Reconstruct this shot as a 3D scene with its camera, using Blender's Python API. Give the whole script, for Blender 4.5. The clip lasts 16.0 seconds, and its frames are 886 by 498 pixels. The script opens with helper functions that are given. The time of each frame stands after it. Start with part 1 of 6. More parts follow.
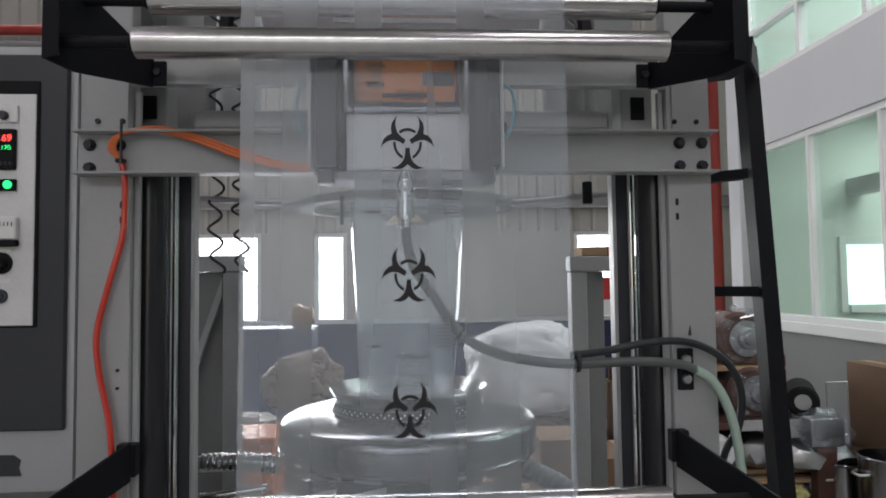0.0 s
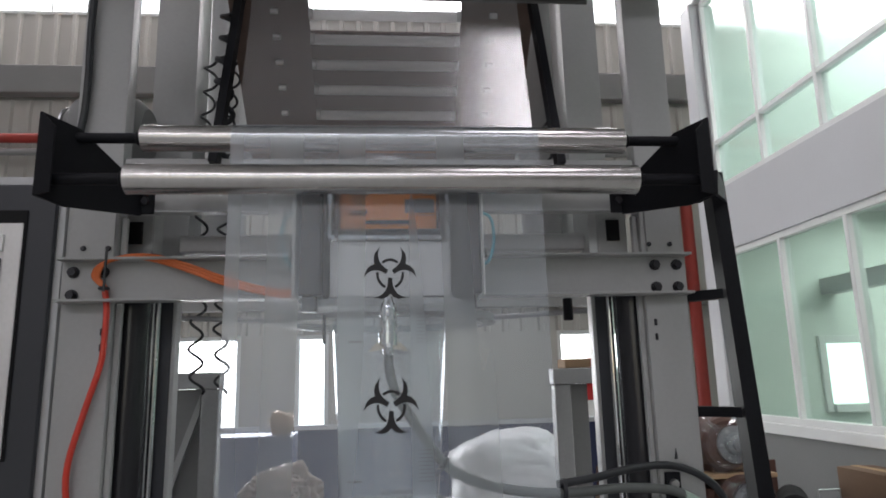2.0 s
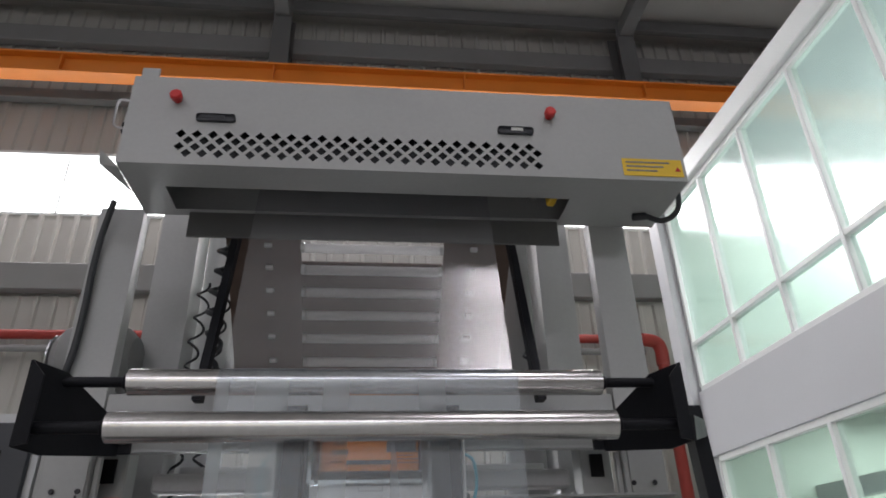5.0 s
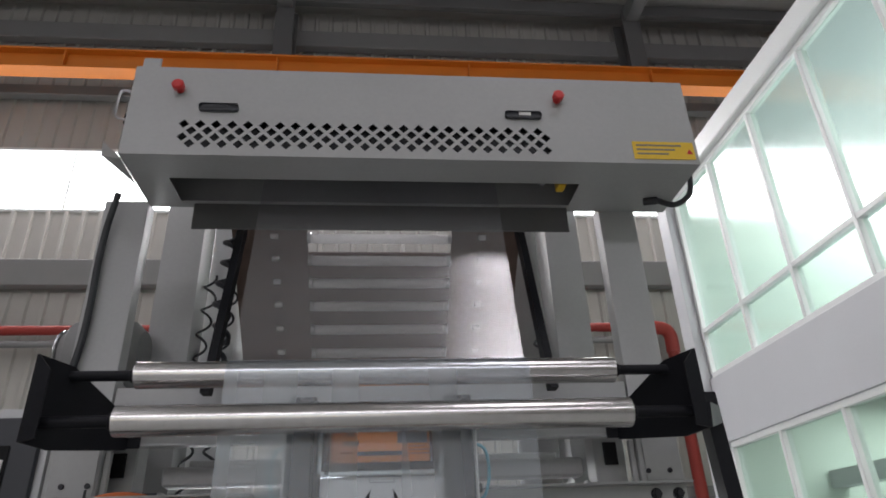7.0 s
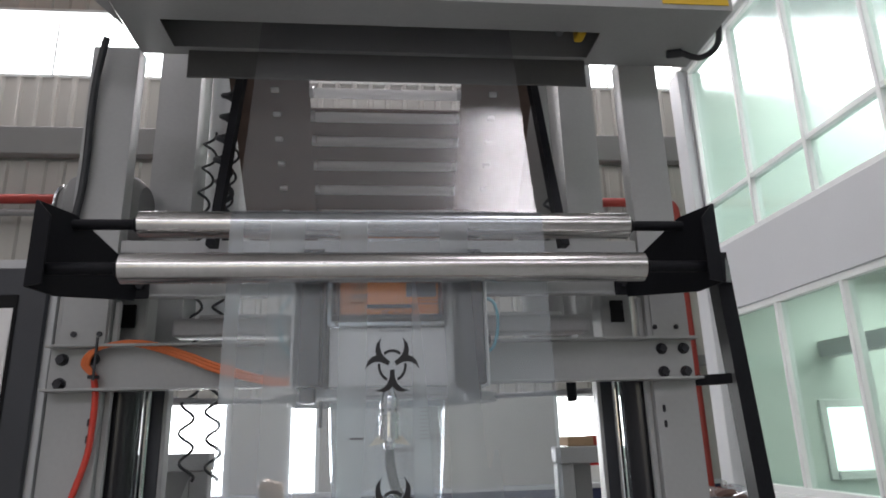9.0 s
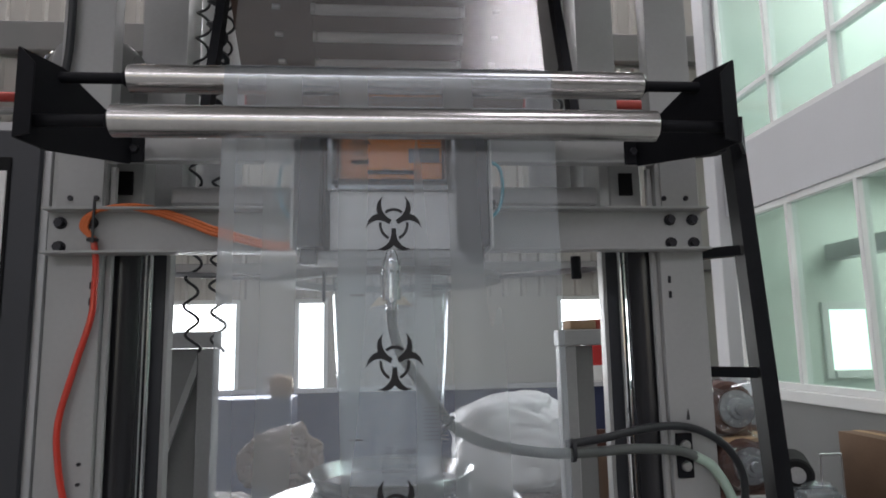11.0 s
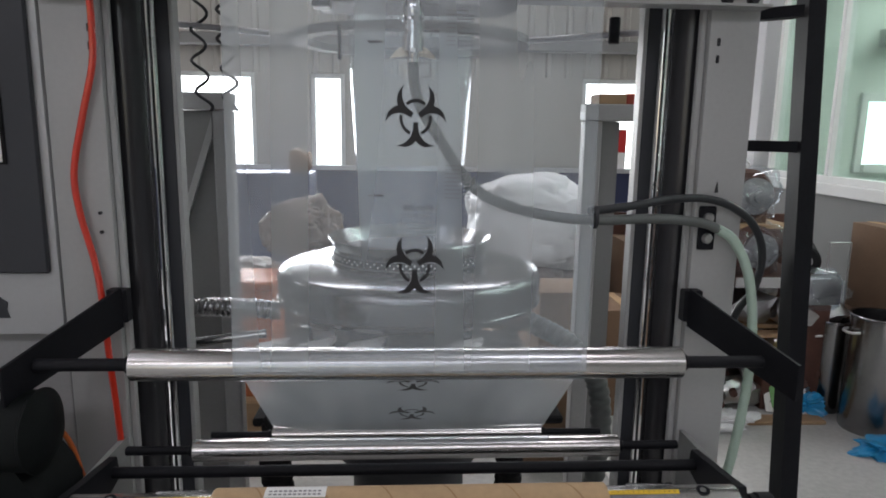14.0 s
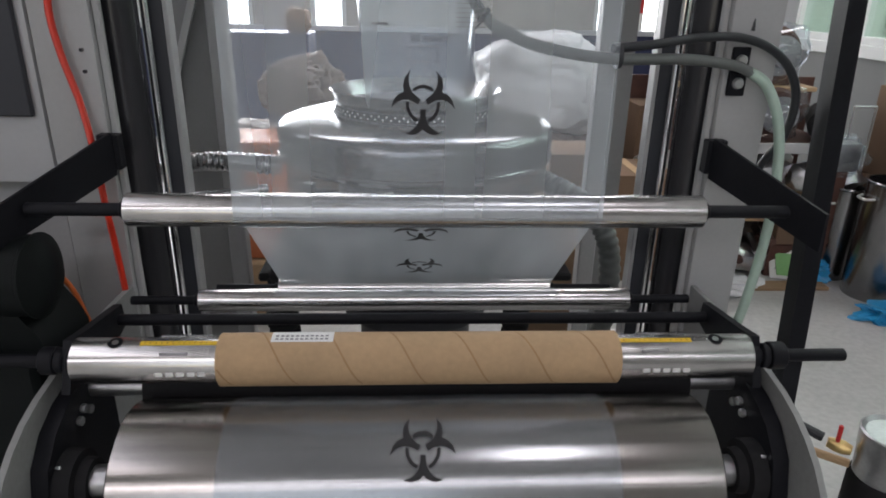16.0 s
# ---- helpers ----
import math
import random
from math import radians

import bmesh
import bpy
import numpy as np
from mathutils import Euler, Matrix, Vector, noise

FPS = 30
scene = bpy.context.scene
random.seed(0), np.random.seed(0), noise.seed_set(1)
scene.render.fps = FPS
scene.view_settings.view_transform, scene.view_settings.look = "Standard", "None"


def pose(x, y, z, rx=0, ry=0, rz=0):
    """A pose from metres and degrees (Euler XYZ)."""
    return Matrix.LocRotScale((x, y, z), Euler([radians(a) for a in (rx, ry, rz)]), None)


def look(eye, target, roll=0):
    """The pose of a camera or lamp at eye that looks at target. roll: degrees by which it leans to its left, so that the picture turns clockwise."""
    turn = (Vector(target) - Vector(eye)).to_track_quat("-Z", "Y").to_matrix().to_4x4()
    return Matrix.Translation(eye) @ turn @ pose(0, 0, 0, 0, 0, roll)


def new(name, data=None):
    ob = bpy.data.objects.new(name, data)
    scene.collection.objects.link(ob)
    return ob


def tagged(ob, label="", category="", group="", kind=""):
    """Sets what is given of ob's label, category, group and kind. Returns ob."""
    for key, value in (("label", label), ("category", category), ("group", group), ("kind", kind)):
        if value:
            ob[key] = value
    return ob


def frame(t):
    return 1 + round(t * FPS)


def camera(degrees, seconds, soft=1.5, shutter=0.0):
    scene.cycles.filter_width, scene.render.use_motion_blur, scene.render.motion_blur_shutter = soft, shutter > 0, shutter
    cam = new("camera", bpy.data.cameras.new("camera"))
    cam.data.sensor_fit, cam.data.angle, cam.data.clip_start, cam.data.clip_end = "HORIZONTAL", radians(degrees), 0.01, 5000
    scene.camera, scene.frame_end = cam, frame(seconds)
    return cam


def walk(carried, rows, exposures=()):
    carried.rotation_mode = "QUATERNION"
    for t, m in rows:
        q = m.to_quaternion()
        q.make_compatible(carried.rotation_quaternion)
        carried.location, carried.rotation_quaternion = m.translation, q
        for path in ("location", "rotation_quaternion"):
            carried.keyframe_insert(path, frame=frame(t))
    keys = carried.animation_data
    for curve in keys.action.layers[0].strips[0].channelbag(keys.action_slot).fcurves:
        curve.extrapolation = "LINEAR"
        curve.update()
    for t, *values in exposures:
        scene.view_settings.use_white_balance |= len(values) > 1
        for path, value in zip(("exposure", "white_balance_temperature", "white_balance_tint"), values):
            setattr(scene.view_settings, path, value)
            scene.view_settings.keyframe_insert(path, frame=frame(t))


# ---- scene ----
cam = camera(68.2, 16.0, soft=1.8)
PATH = [
    (0, (0.017, 0.045, 1.593), (0.128, 2.039, 1.692), -0.7),
    (0.5, (0.021, 0.041, 1.605), (0.14, 2.032, 1.759), -0.9),
    (1, (0.017, 0.036, 1.625), (0.155, 2.019, 1.847), -1.1),
    (1.5, (0.016, 0.033, 1.646), (0.168, 2.005, 1.945), -1.2),
    (2, (0.018, 0.019, 1.664), (0.184, 1.975, 2.047), -1.4),
    (2.5, (0.02, 0.006, 1.683), (0.2, 1.941, 2.153), -1.6),
    (3, (0.014, -0.002, 1.698), (0.204, 1.907, 2.261), -1.8),
    (3.5, (0.015, -0.013, 1.716), (0.211, 1.868, 2.369), -1.7),
    (4, (0.014, -0.028, 1.739), (0.218, 1.817, 2.483), -1.6),
    (4.5, (0.016, -0.055, 1.756), (0.227, 1.739, 2.614), -1.8),
    (4.7, (0.016, -0.067, 1.771), (0.228, 1.705, 2.672), -1.8),
    (6.8, (0.013, -0.049, 1.782), (0.208, 1.711, 2.711), -2.4),
    (7, (0.015, -0.039, 1.78), (0.206, 1.743, 2.668), -2.4),
    (7.5, (0.01, -0.013, 1.772), (0.199, 1.818, 2.555), -2.3),
    (8, (0.002, 0.01, 1.766), (0.192, 1.879, 2.453), -2.0),
    (8.5, (-0.002, 0.027, 1.758), (0.188, 1.921, 2.371), -1.7),
    (9, (-0.003, 0.037, 1.745), (0.187, 1.953, 2.288), -1.6),
    (11.3, (0.009, 0.106, 1.639), (0.171, 2.088, 1.854), -0.8),
    (11.5, (0.008, 0.108, 1.645), (0.166, 2.095, 1.807), -0.6),
    (12, (0.007, 0.12, 1.637), (0.158, 2.113, 1.693), -0.4),
    (12.5, (0.009, 0.134, 1.62), (0.154, 2.128, 1.585), -0.4),
    (13, (0.004, 0.145, 1.604), (0.145, 2.136, 1.475), 0.1),
    (13.5, (0.003, 0.159, 1.593), (0.135, 2.142, 1.361), 0.8),
    (14, (0.003, 0.175, 1.585), (0.118, 2.139, 1.226), 0.9),
    (14.5, (0.003, 0.188, 1.562), (0.105, 2.128, 1.087), 0.9),
    (15, (0.001, 0.2, 1.554), (0.096, 2.112, 0.978), 0.7),
    (15.5, (0.006, 0.214, 1.518), (0.094, 2.109, 0.886), 0.7),
    (16, (-0.003, 0.231, 1.51), (0.1, 2.092, 0.784), 1.2),
]
walk(cam, [(t, look(eye, target, roll)) for t, eye, target, roll in PATH],
     [(0, -0.07), (2.5, -0.07), (4.5, 0.0), (8.5, 0.03), (11.5, -0.19), (13, -0.13), (14, 0.02), (15, 0.19), (16, 0.2)])

# ---- world and light ----
world = bpy.data.worlds.new("sky")
scene.world = world
world.use_nodes = True
wn = world.node_tree
sky = wn.nodes.new("ShaderNodeTexSky")
sky.sky_type, sky.sun_disc, sky.sun_elevation, sky.sun_rotation = "NISHITA", False, radians(40), radians(200)
wn.nodes["Background"].inputs[1].default_value = 0.12
wn.links.new(sky.outputs[0], wn.nodes["Background"].inputs[0])
scene.view_settings.exposure = 0.0


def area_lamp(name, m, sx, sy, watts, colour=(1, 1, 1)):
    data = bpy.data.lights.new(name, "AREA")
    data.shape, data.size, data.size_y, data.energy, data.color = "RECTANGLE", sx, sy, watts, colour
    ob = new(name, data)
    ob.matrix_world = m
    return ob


# daylight through the clerestory; lamps added for unseen roof openings and a door behind the camera
for x, y, w, d, watts in ((-5.0, -1.5, 1.2, 9.0, 110), (1.95, -2.35, 1.0, 2.3, 80)):
    area_lamp("rooflight_fill", look((x, y, 8.95), (x, y, 0)), w, d, watts, (1.0, 0.935, 0.985))
area_lamp("south_clerestory_daylight", look((0.0, -8.8, 6.5), (0.0, 2.0, 2.5)), 18.0, 0.9, 260, (1.0, 0.935, 0.985))
# weak front fill, added at an unseen door opening
area_lamp("door_fill", look((-2.0, -8.7, 2.6), (-2.0, 0, 2.2)), 5.0, 4.6, 14, (1.0, 0.97, 0.975))
area_lamp("clerestory_daylight", look((-1.0, 7.25, 6.5), (-1.0, 3.0, 4.2)), 11.0, 0.8, 270, (1.0, 0.955, 1.0))
area_lamp("low_window_daylight", look((-1.6, 7.25, 1.7), (-1.2, 0.0, 1.4)), 2.4, 0.9, 100, (0.97, 0.985, 1.0))
# unseen lamps added to brighten the office rooms and ceiling behind the glass
area_lamp("office_fill", look((4.8, 3.0, 3.0), (4.8, 3.0, 0)), 2.0, 4.4, 135, (1.0, 1.0, 0.98))
area_lamp("office_fill", look((4.8, 3.0, 5.2), (4.8, 3.0, 0)), 2.0, 4.4, 150, (1.0, 0.97, 0.975))
area_lamp("office_up_fill", look((5.6, 2.6, 4.0), (5.6, 2.6, 9.0)), 1.2, 5.0, 110, (1.0, 0.98, 0.96))


# ---- materials ----
def mat(name, base, rough=0.5, metal=0.0, vary=0.12, scale=6.0, bump=0.0, fine=90.0, stretch=(1, 1, 1), dirt=0.0, coat=0.0, per_object=0.0):
    """A surface with mottling at two scales, wear, and fine relief."""
    m = bpy.data.materials.new(name)
    m.use_nodes = True
    t = m.node_tree
    bsdf = t.nodes["Principled BSDF"]
    co = t.nodes.new("ShaderNodeTexCoord")
    mp = t.nodes.new("ShaderNodeMapping")
    mp.inputs["Scale"].default_value = stretch
    t.links.new(co.outputs["Object"], mp.inputs[0])
    n1, n2 = t.nodes.new("ShaderNodeTexNoise"), t.nodes.new("ShaderNodeTexNoise")
    n1.inputs["Scale"].default_value, n2.inputs["Scale"].default_value = scale, fine
    n1.inputs["Detail"].default_value, n2.inputs["Detail"].default_value = 5, 3
    for n in (n1, n2):
        t.links.new(mp.outputs[0], n.inputs["Vector"])
    add = t.nodes.new("ShaderNodeMath")
    add.operation = "MULTIPLY_ADD"
    add.inputs[1].default_value = 0.65
    half = t.nodes.new("ShaderNodeMath")
    half.operation = "MULTIPLY"
    half.inputs[1].default_value = 0.35
    t.links.new(n2.outputs[0], half.inputs[0])
    t.links.new(n1.outputs[0], add.inputs[0])
    t.links.new(half.outputs[0], add.inputs[2])
    ramp = t.nodes.new("ShaderNodeValToRGB")
    ramp.color_ramp.elements[0].position, ramp.color_ramp.elements[1].position = 0.3, 0.7
    lo = [max(0.0, c * (1 - vary - dirt)) for c in base]
    hi = [min(1.0, c * (1 + vary)) for c in base]
    ramp.color_ramp.elements[0].color, ramp.color_ramp.elements[1].color = (*lo, 1), (*hi, 1)
    t.links.new(add.outputs[0], ramp.inputs[0])
    out = ramp.outputs[0]
    if per_object:
        info = t.nodes.new("ShaderNodeObjectInfo")
        hsv = t.nodes.new("ShaderNodeHueSaturation")
        rng = t.nodes.new("ShaderNodeMapRange")
        rng.inputs[3].default_value, rng.inputs[4].default_value = 1 - per_object, 1 + per_object
        t.links.new(info.outputs["Random"], rng.inputs[0])
        t.links.new(rng.outputs[0], hsv.inputs["Value"])
        t.links.new(out, hsv.inputs["Color"])
        out = hsv.outputs[0]
    t.links.new(out, bsdf.inputs["Base Color"])
    rr = t.nodes.new("ShaderNodeMapRange")
    rr.inputs[3].default_value, rr.inputs[4].default_value = max(0.02, rough * 0.8), min(1.0, rough * 1.2)
    t.links.new(n1.outputs[0], rr.inputs[0])
    t.links.new(rr.outputs[0], bsdf.inputs["Roughness"])
    bsdf.inputs["Metallic"].default_value = metal
    bsdf.inputs["Coat Weight"].default_value = coat
    if bump:
        b = t.nodes.new("ShaderNodeBump")
        b.inputs["Strength"].default_value, b.inputs["Distance"].default_value = bump, 0.01
        t.links.new(add.outputs[0], b.inputs["Height"])
        t.links.new(b.outputs[0], bsdf.inputs["Normal"])
    return m


def glow(name, colour, strength):
    m = bpy.data.materials.new(name)
    m.use_nodes = True
    b = m.node_tree.nodes["Principled BSDF"]
    b.inputs["Base Color"].default_value = (*[0.5 * c for c in colour], 1)
    b.inputs["Emission Color"].default_value = (*colour, 1)
    b.inputs["Emission Strength"].default_value = strength
    return m


def film_mat(name, haze, gloss, rough, tint=(0.87, 0.94, 1.0), ripple=0.02, stretch=(1, 1, 1)):
    """Thin plastic film: mostly seen through, with milky haze and soft gloss, in streaks along its run."""
    m = bpy.data.materials.new(name)
    m.use_nodes = True
    t = m.node_tree
    t.nodes.remove(t.nodes["Principled BSDF"])
    out = t.nodes["Material Output"]
    clear, milk, back, shine = (t.nodes.new("ShaderNodeBsdf" + k) for k in ("Transparent", "Diffuse", "Translucent", "Glossy"))
    clear.inputs[0].default_value = (*[0.5 + 0.5 * c for c in tint], 1)
    for b in (milk, back):
        b.inputs[0].default_value = (*[0.9 * c for c in tint], 1)
    shine.inputs["Roughness"].default_value = rough
    co, mp, n = t.nodes.new("ShaderNodeTexCoord"), t.nodes.new("ShaderNodeMapping"), t.nodes.new("ShaderNodeTexNoise")
    mp.inputs["Scale"].default_value = stretch
    n.inputs["Scale"].default_value, n.inputs["Detail"].default_value = 3, 1.0
    t.links.new(co.outputs["Object"], mp.inputs[0])
    t.links.new(mp.outputs[0], n.inputs["Vector"])
    bump = t.nodes.new("ShaderNodeBump")
    bump.inputs["Strength"].default_value, bump.inputs["Distance"].default_value = ripple, 0.02
    t.links.new(n.outputs[0], bump.inputs["Height"])
    t.links.new(bump.outputs[0], shine.inputs["Normal"])
    both = t.nodes.new("ShaderNodeMixShader")
    both.inputs[0].default_value = 0.48
    t.links.new(milk.outputs[0], both.inputs[1])
    t.links.new(back.outputs[0], both.inputs[2])
    rng = t.nodes.new("ShaderNodeMapRange")
    rng.inputs[1].default_value, rng.inputs[2].default_value = 0.3, 0.7
    rng.inputs[3].default_value, rng.inputs[4].default_value = haze * 0.86, haze * 1.14
    t.links.new(n.outputs[0], rng.inputs[0])
    a, c = t.nodes.new("ShaderNodeMixShader"), t.nodes.new("ShaderNodeMixShader")
    t.links.new(rng.outputs[0], a.inputs[0])
    t.links.new(clear.outputs[0], a.inputs[1])
    t.links.new(both.outputs[0], a.inputs[2])
    facing, pw, g = t.nodes.new("ShaderNodeLayerWeight"), t.nodes.new("ShaderNodeMath"), t.nodes.new("ShaderNodeMath")
    pw.operation, g.operation, g.use_clamp = "POWER", "MULTIPLY_ADD", True
    pw.inputs[1].default_value = 4.0
    g.inputs[1].default_value, g.inputs[2].default_value = 0.6, gloss
    t.links.new(facing.outputs["Facing"], pw.inputs[0])
    t.links.new(pw.outputs[0], g.inputs[0])
    t.links.new(g.outputs[0], c.inputs[0])
    t.links.new(a.outputs[0], c.inputs[1])
    t.links.new(shine.outputs[0], c.inputs[2])
    t.links.new(c.outputs[0], out.inputs[0])
    return m


M_GREY = mat("light_grey_machine_paint", (0.36, 0.365, 0.36), 0.42, vary=0.05, scale=3, bump=0.03, dirt=0.03)
M_GREY2 = mat("pale_grey_cabinet_paint", (0.46, 0.47, 0.475), 0.4, vary=0.04, scale=2.5, bump=0.02, dirt=0.02)
M_STAND = mat("stand_grey_paint", (0.38, 0.38, 0.38), 0.5, vary=0.07, scale=4, bump=0.04, dirt=0.05)
M_BLACK = mat("black_bracket_paint", (0.009, 0.0095, 0.012), 0.5, vary=0.25, scale=8, bump=0.05)
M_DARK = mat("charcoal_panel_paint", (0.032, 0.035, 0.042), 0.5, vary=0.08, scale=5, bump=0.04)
M_RUBBER = mat("black_rubber", (0.012, 0.012, 0.013), 0.75, vary=0.2, scale=12, bump=0.1)
M_CHROME = mat("turned_aluminium_roller", (0.58, 0.57, 0.56), 0.24, 1.0, vary=0.07, scale=5, fine=60, stretch=(9, 0.4, 0.4))
# lengthwise bands in the drum's colour stand for reflections, with fine surface lines
M_DRUM = mat("chromed_drum_steel", (0.36, 0.345, 0.33), 0.2, 1.0, vary=0.3, scale=3.0, fine=26, stretch=(0.08, 8, 8), bump=0.06)
M_COLUMN = mat("dark_polished_column", (0.022, 0.022, 0.025), 0.22, 0.0, vary=0.2, scale=3, stretch=(6, 6, 0.3))
M_ROD = mat("bright_steel_rod", (0.72, 0.72, 0.73), 0.12, 1.0, vary=0.05, scale=8, stretch=(4, 4, 0.4))
M_ALU = mat("spun_aluminium", (0.36, 0.365, 0.37), 0.22, 1.0, vary=0.08, scale=4, fine=70, bump=0.004)
M_STEEL = mat("worn_steel", (0.42, 0.42, 0.43), 0.35, 1.0, vary=0.15, scale=9, bump=0.05)
M_BOLT = mat("black_oxide_bolt", (0.03, 0.03, 0.035), 0.4, 0.6, vary=0.2, scale=40)
M_ZINC = mat("zinc_bolt", (0.6, 0.6, 0.6), 0.3, 1.0, vary=0.1, scale=40)
M_CARD = mat("kraft_cardboard", (0.44, 0.30, 0.17), 0.8, vary=0.12, scale=7, bump=0.08, stretch=(1, 1, 1), dirt=0.05)
M_CARD2 = mat("brown_carton", (0.17, 0.108, 0.068), 0.85, vary=0.15, scale=5, bump=0.08, per_object=0.2)
M_SEAM = mat("cardboard_seam", (0.33, 0.205, 0.105), 0.85, vary=0.1)
M_ORANGE = mat("orange_air_hose", (0.60, 0.035, 0.015), 0.3, vary=0.08, coat=0.4)
M_ORANGE2 = mat("orange_cable", (0.62, 0.15, 0.04), 0.45, vary=0.1)
M_HOSE = mat("grey_hose", (0.11, 0.12, 0.115), 0.5, vary=0.1, bump=0.05)
M_HOSEG = mat("pale_green_hose", (0.40, 0.52, 0.44), 0.45, vary=0.08, bump=0.05)
M_CABLE = mat("black_cable", (0.02, 0.022, 0.026), 0.5, vary=0.15)
M_BLUE = mat("blue_air_tube", (0.06, 0.34, 0.45), 0.35, vary=0.1)
M_RED = mat("red_knob_plastic", (0.5, 0.02, 0.02), 0.4, vary=0.1)
M_REDPIPE = mat("red_pipe_paint", (0.30, 0.03, 0.022), 0.5, vary=0.12, scale=5, bump=0.05)
M_YELLOW = mat("yellow_sticker", (0.72, 0.47, 0.03), 0.5, vary=0.06)
M_WHITE = mat("white_label_paper", (0.75, 0.75, 0.73), 0.6, vary=0.03)
M_INK = mat("black_ink", (0.012, 0.012, 0.014), 0.6, vary=0.1)
M_INK2 = mat("grey_ink", (0.17, 0.17, 0.18), 0.6, vary=0.1)
M_LABEL = mat("orange_hazard_label", (0.75, 0.23, 0.03), 0.45, vary=0.05)
M_PANEL = mat("brushed_white_plate", (0.72, 0.71, 0.70), 0.42, 0.15, vary=0.06, scale=6, dirt=0.05)
M_WALL = mat("ribbed_sheet_wall", (0.44, 0.43, 0.40), 0.55, vary=0.06, scale=1.2, bump=0.05, dirt=0.08, per_object=0.05)
M_GIRT = mat("girt_grey_paint", (0.22, 0.22, 0.22), 0.55, vary=0.08, scale=2, bump=0.04)
M_ROOF = mat("roof_sheet", (0.34, 0.33, 0.31), 0.6, vary=0.08, scale=0.8, bump=0.05)
M_TRUSS = mat("dark_truss_paint", (0.13, 0.13, 0.13), 0.6, vary=0.1, scale=2)
M_CRANE = mat("orange_crane_paint", (0.72, 0.21, 0.02), 0.5, vary=0.07, scale=2, bump=0.03, dirt=0.05)
M_FLOOR = mat("grey_concrete_floor", (0.46, 0.46, 0.445), 0.45, vary=0.16, scale=1.3, fine=35, bump=0.06, dirt=0.12)
M_WHITEWALL = mat("white_panel_wall", (0.51, 0.52, 0.54), 0.5, vary=0.03, scale=1.2, bump=0.03, dirt=0.03)
M_FRAME = mat("white_window_frame", (0.72, 0.74, 0.73), 0.45, vary=0.03, scale=4)
M_OFFICE = mat("pale_green_office_wall", (0.66, 0.72, 0.67), 0.7, vary=0.03, scale=1.5)
M_DADO = mat("blue_dado_paint", (0.022, 0.03, 0.085), 0.6, vary=0.15, scale=2)
M_PLASTIC = mat("white_sack_plastic", (0.70, 0.71, 0.72), 0.4, vary=0.08, scale=8, bump=0.25)
M_BROWN = mat("brown_wrapped_sack", (0.14, 0.105, 0.088), 0.55, vary=0.25, scale=6, bump=0.35)
M_RUST = mat("rust_red_castings", (0.075, 0.032, 0.023), 0.6, vary=0.35, scale=9, bump=0.2)
M_WOOD = mat("pallet_wood", (0.33, 0.22, 0.13), 0.8, vary=0.2, scale=6, bump=0.15, stretch=(1, 6, 6), per_object=0.2)
M_MOTOR = mat("dark_green_motor_paint", (0.008, 0.010, 0.010), 0.55, vary=0.2, scale=9, bump=0.08)
M_BRASS = mat("brass_fitting", (0.62, 0.45, 0.2), 0.3, 1.0, vary=0.1)
for dull, level in ((M_MOTOR, 0.12), (M_BLACK, 0.15), (M_RUBBER, 0.2)):
    dull.node_tree.nodes["Principled BSDF"].inputs["Specular IOR Level"].default_value = level
M_SKYPANE = glow("bright_daylight_pane", (0.96, 0.98, 1.0), 5.0)
M_SKYPANE2 = glow("daylight_pane_office", (0.9, 1.0, 0.97), 2.2)
M_LED_R = glow("red_led_digits", (1.0, 0.05, 0.04), 4.0)
M_LED_G = glow("green_lamp", (0.02, 0.9, 0.2), 2.0)
M_FILM = film_mat("clear_polythene_film", 0.235, 0.06, 0.35, stretch=(3.0, 1, 0.12))
M_FILM2 = film_mat("taut_upper_film", 0.11, 0.14, 0.2, (0.97, 0.97, 1.0), stretch=(2.0, 1, 0.15))
M_FILM3 = film_mat("slack_polythene_film", 0.40, 0.05, 0.25, stretch=(3.0, 1, 0.35))
M_FILM4 = film_mat("tight_polythene_film", 0.12, 0.02, 0.2, stretch=(3.0, 1, 0.35))
M_FILM5 = film_mat("film_on_metal", 0.07, 0.03, 0.3, stretch=(3.0, 1, 0.35))
M_BUBBLE = film_mat("bubble_film", 0.10, 0.07, 0.10, stretch=(3.0, 3.0, 0.4))
M_WRAP = film_mat("stretch_wrap", 0.03, 0.10, 0.08, ripple=0.8)


def glass_mat(name, tint, keep):
    m = bpy.data.materials.new(name)
    m.use_nodes = True
    t = m.node_tree
    t.nodes.remove(t.nodes["Principled BSDF"])
    clear, shine, mix = t.nodes.new("ShaderNodeBsdfTransparent"), t.nodes.new("ShaderNodeBsdfGlossy"), t.nodes.new("ShaderNodeMixShader")
    facing, pw, fr = t.nodes.new("ShaderNodeLayerWeight"), t.nodes.new("ShaderNodeMath"), t.nodes.new("ShaderNodeMath")
    pw.operation, fr.operation = "POWER", "MULTIPLY_ADD"
    pw.inputs[1].default_value = 4.0
    fr.inputs[1].default_value, fr.inputs[2].default_value = 0.8, keep
    t.links.new(facing.outputs["Facing"], pw.inputs[0])
    t.links.new(pw.outputs[0], fr.inputs[0])
    clear.inputs[0].default_value = (*tint, 1)
    shine.inputs["Roughness"].default_value = 0.13
    t.links.new(fr.outputs[0], mix.inputs[0])
    t.links.new(clear.outputs[0], mix.inputs[1])
    t.links.new(shine.outputs[0], mix.inputs[2])
    t.links.new(mix.outputs[0], t.nodes["Material Output"].inputs[0])
    return m


M_GLASS = glass_mat("green_tinted_glass", (0.84, 0.94, 0.90), 0.15)


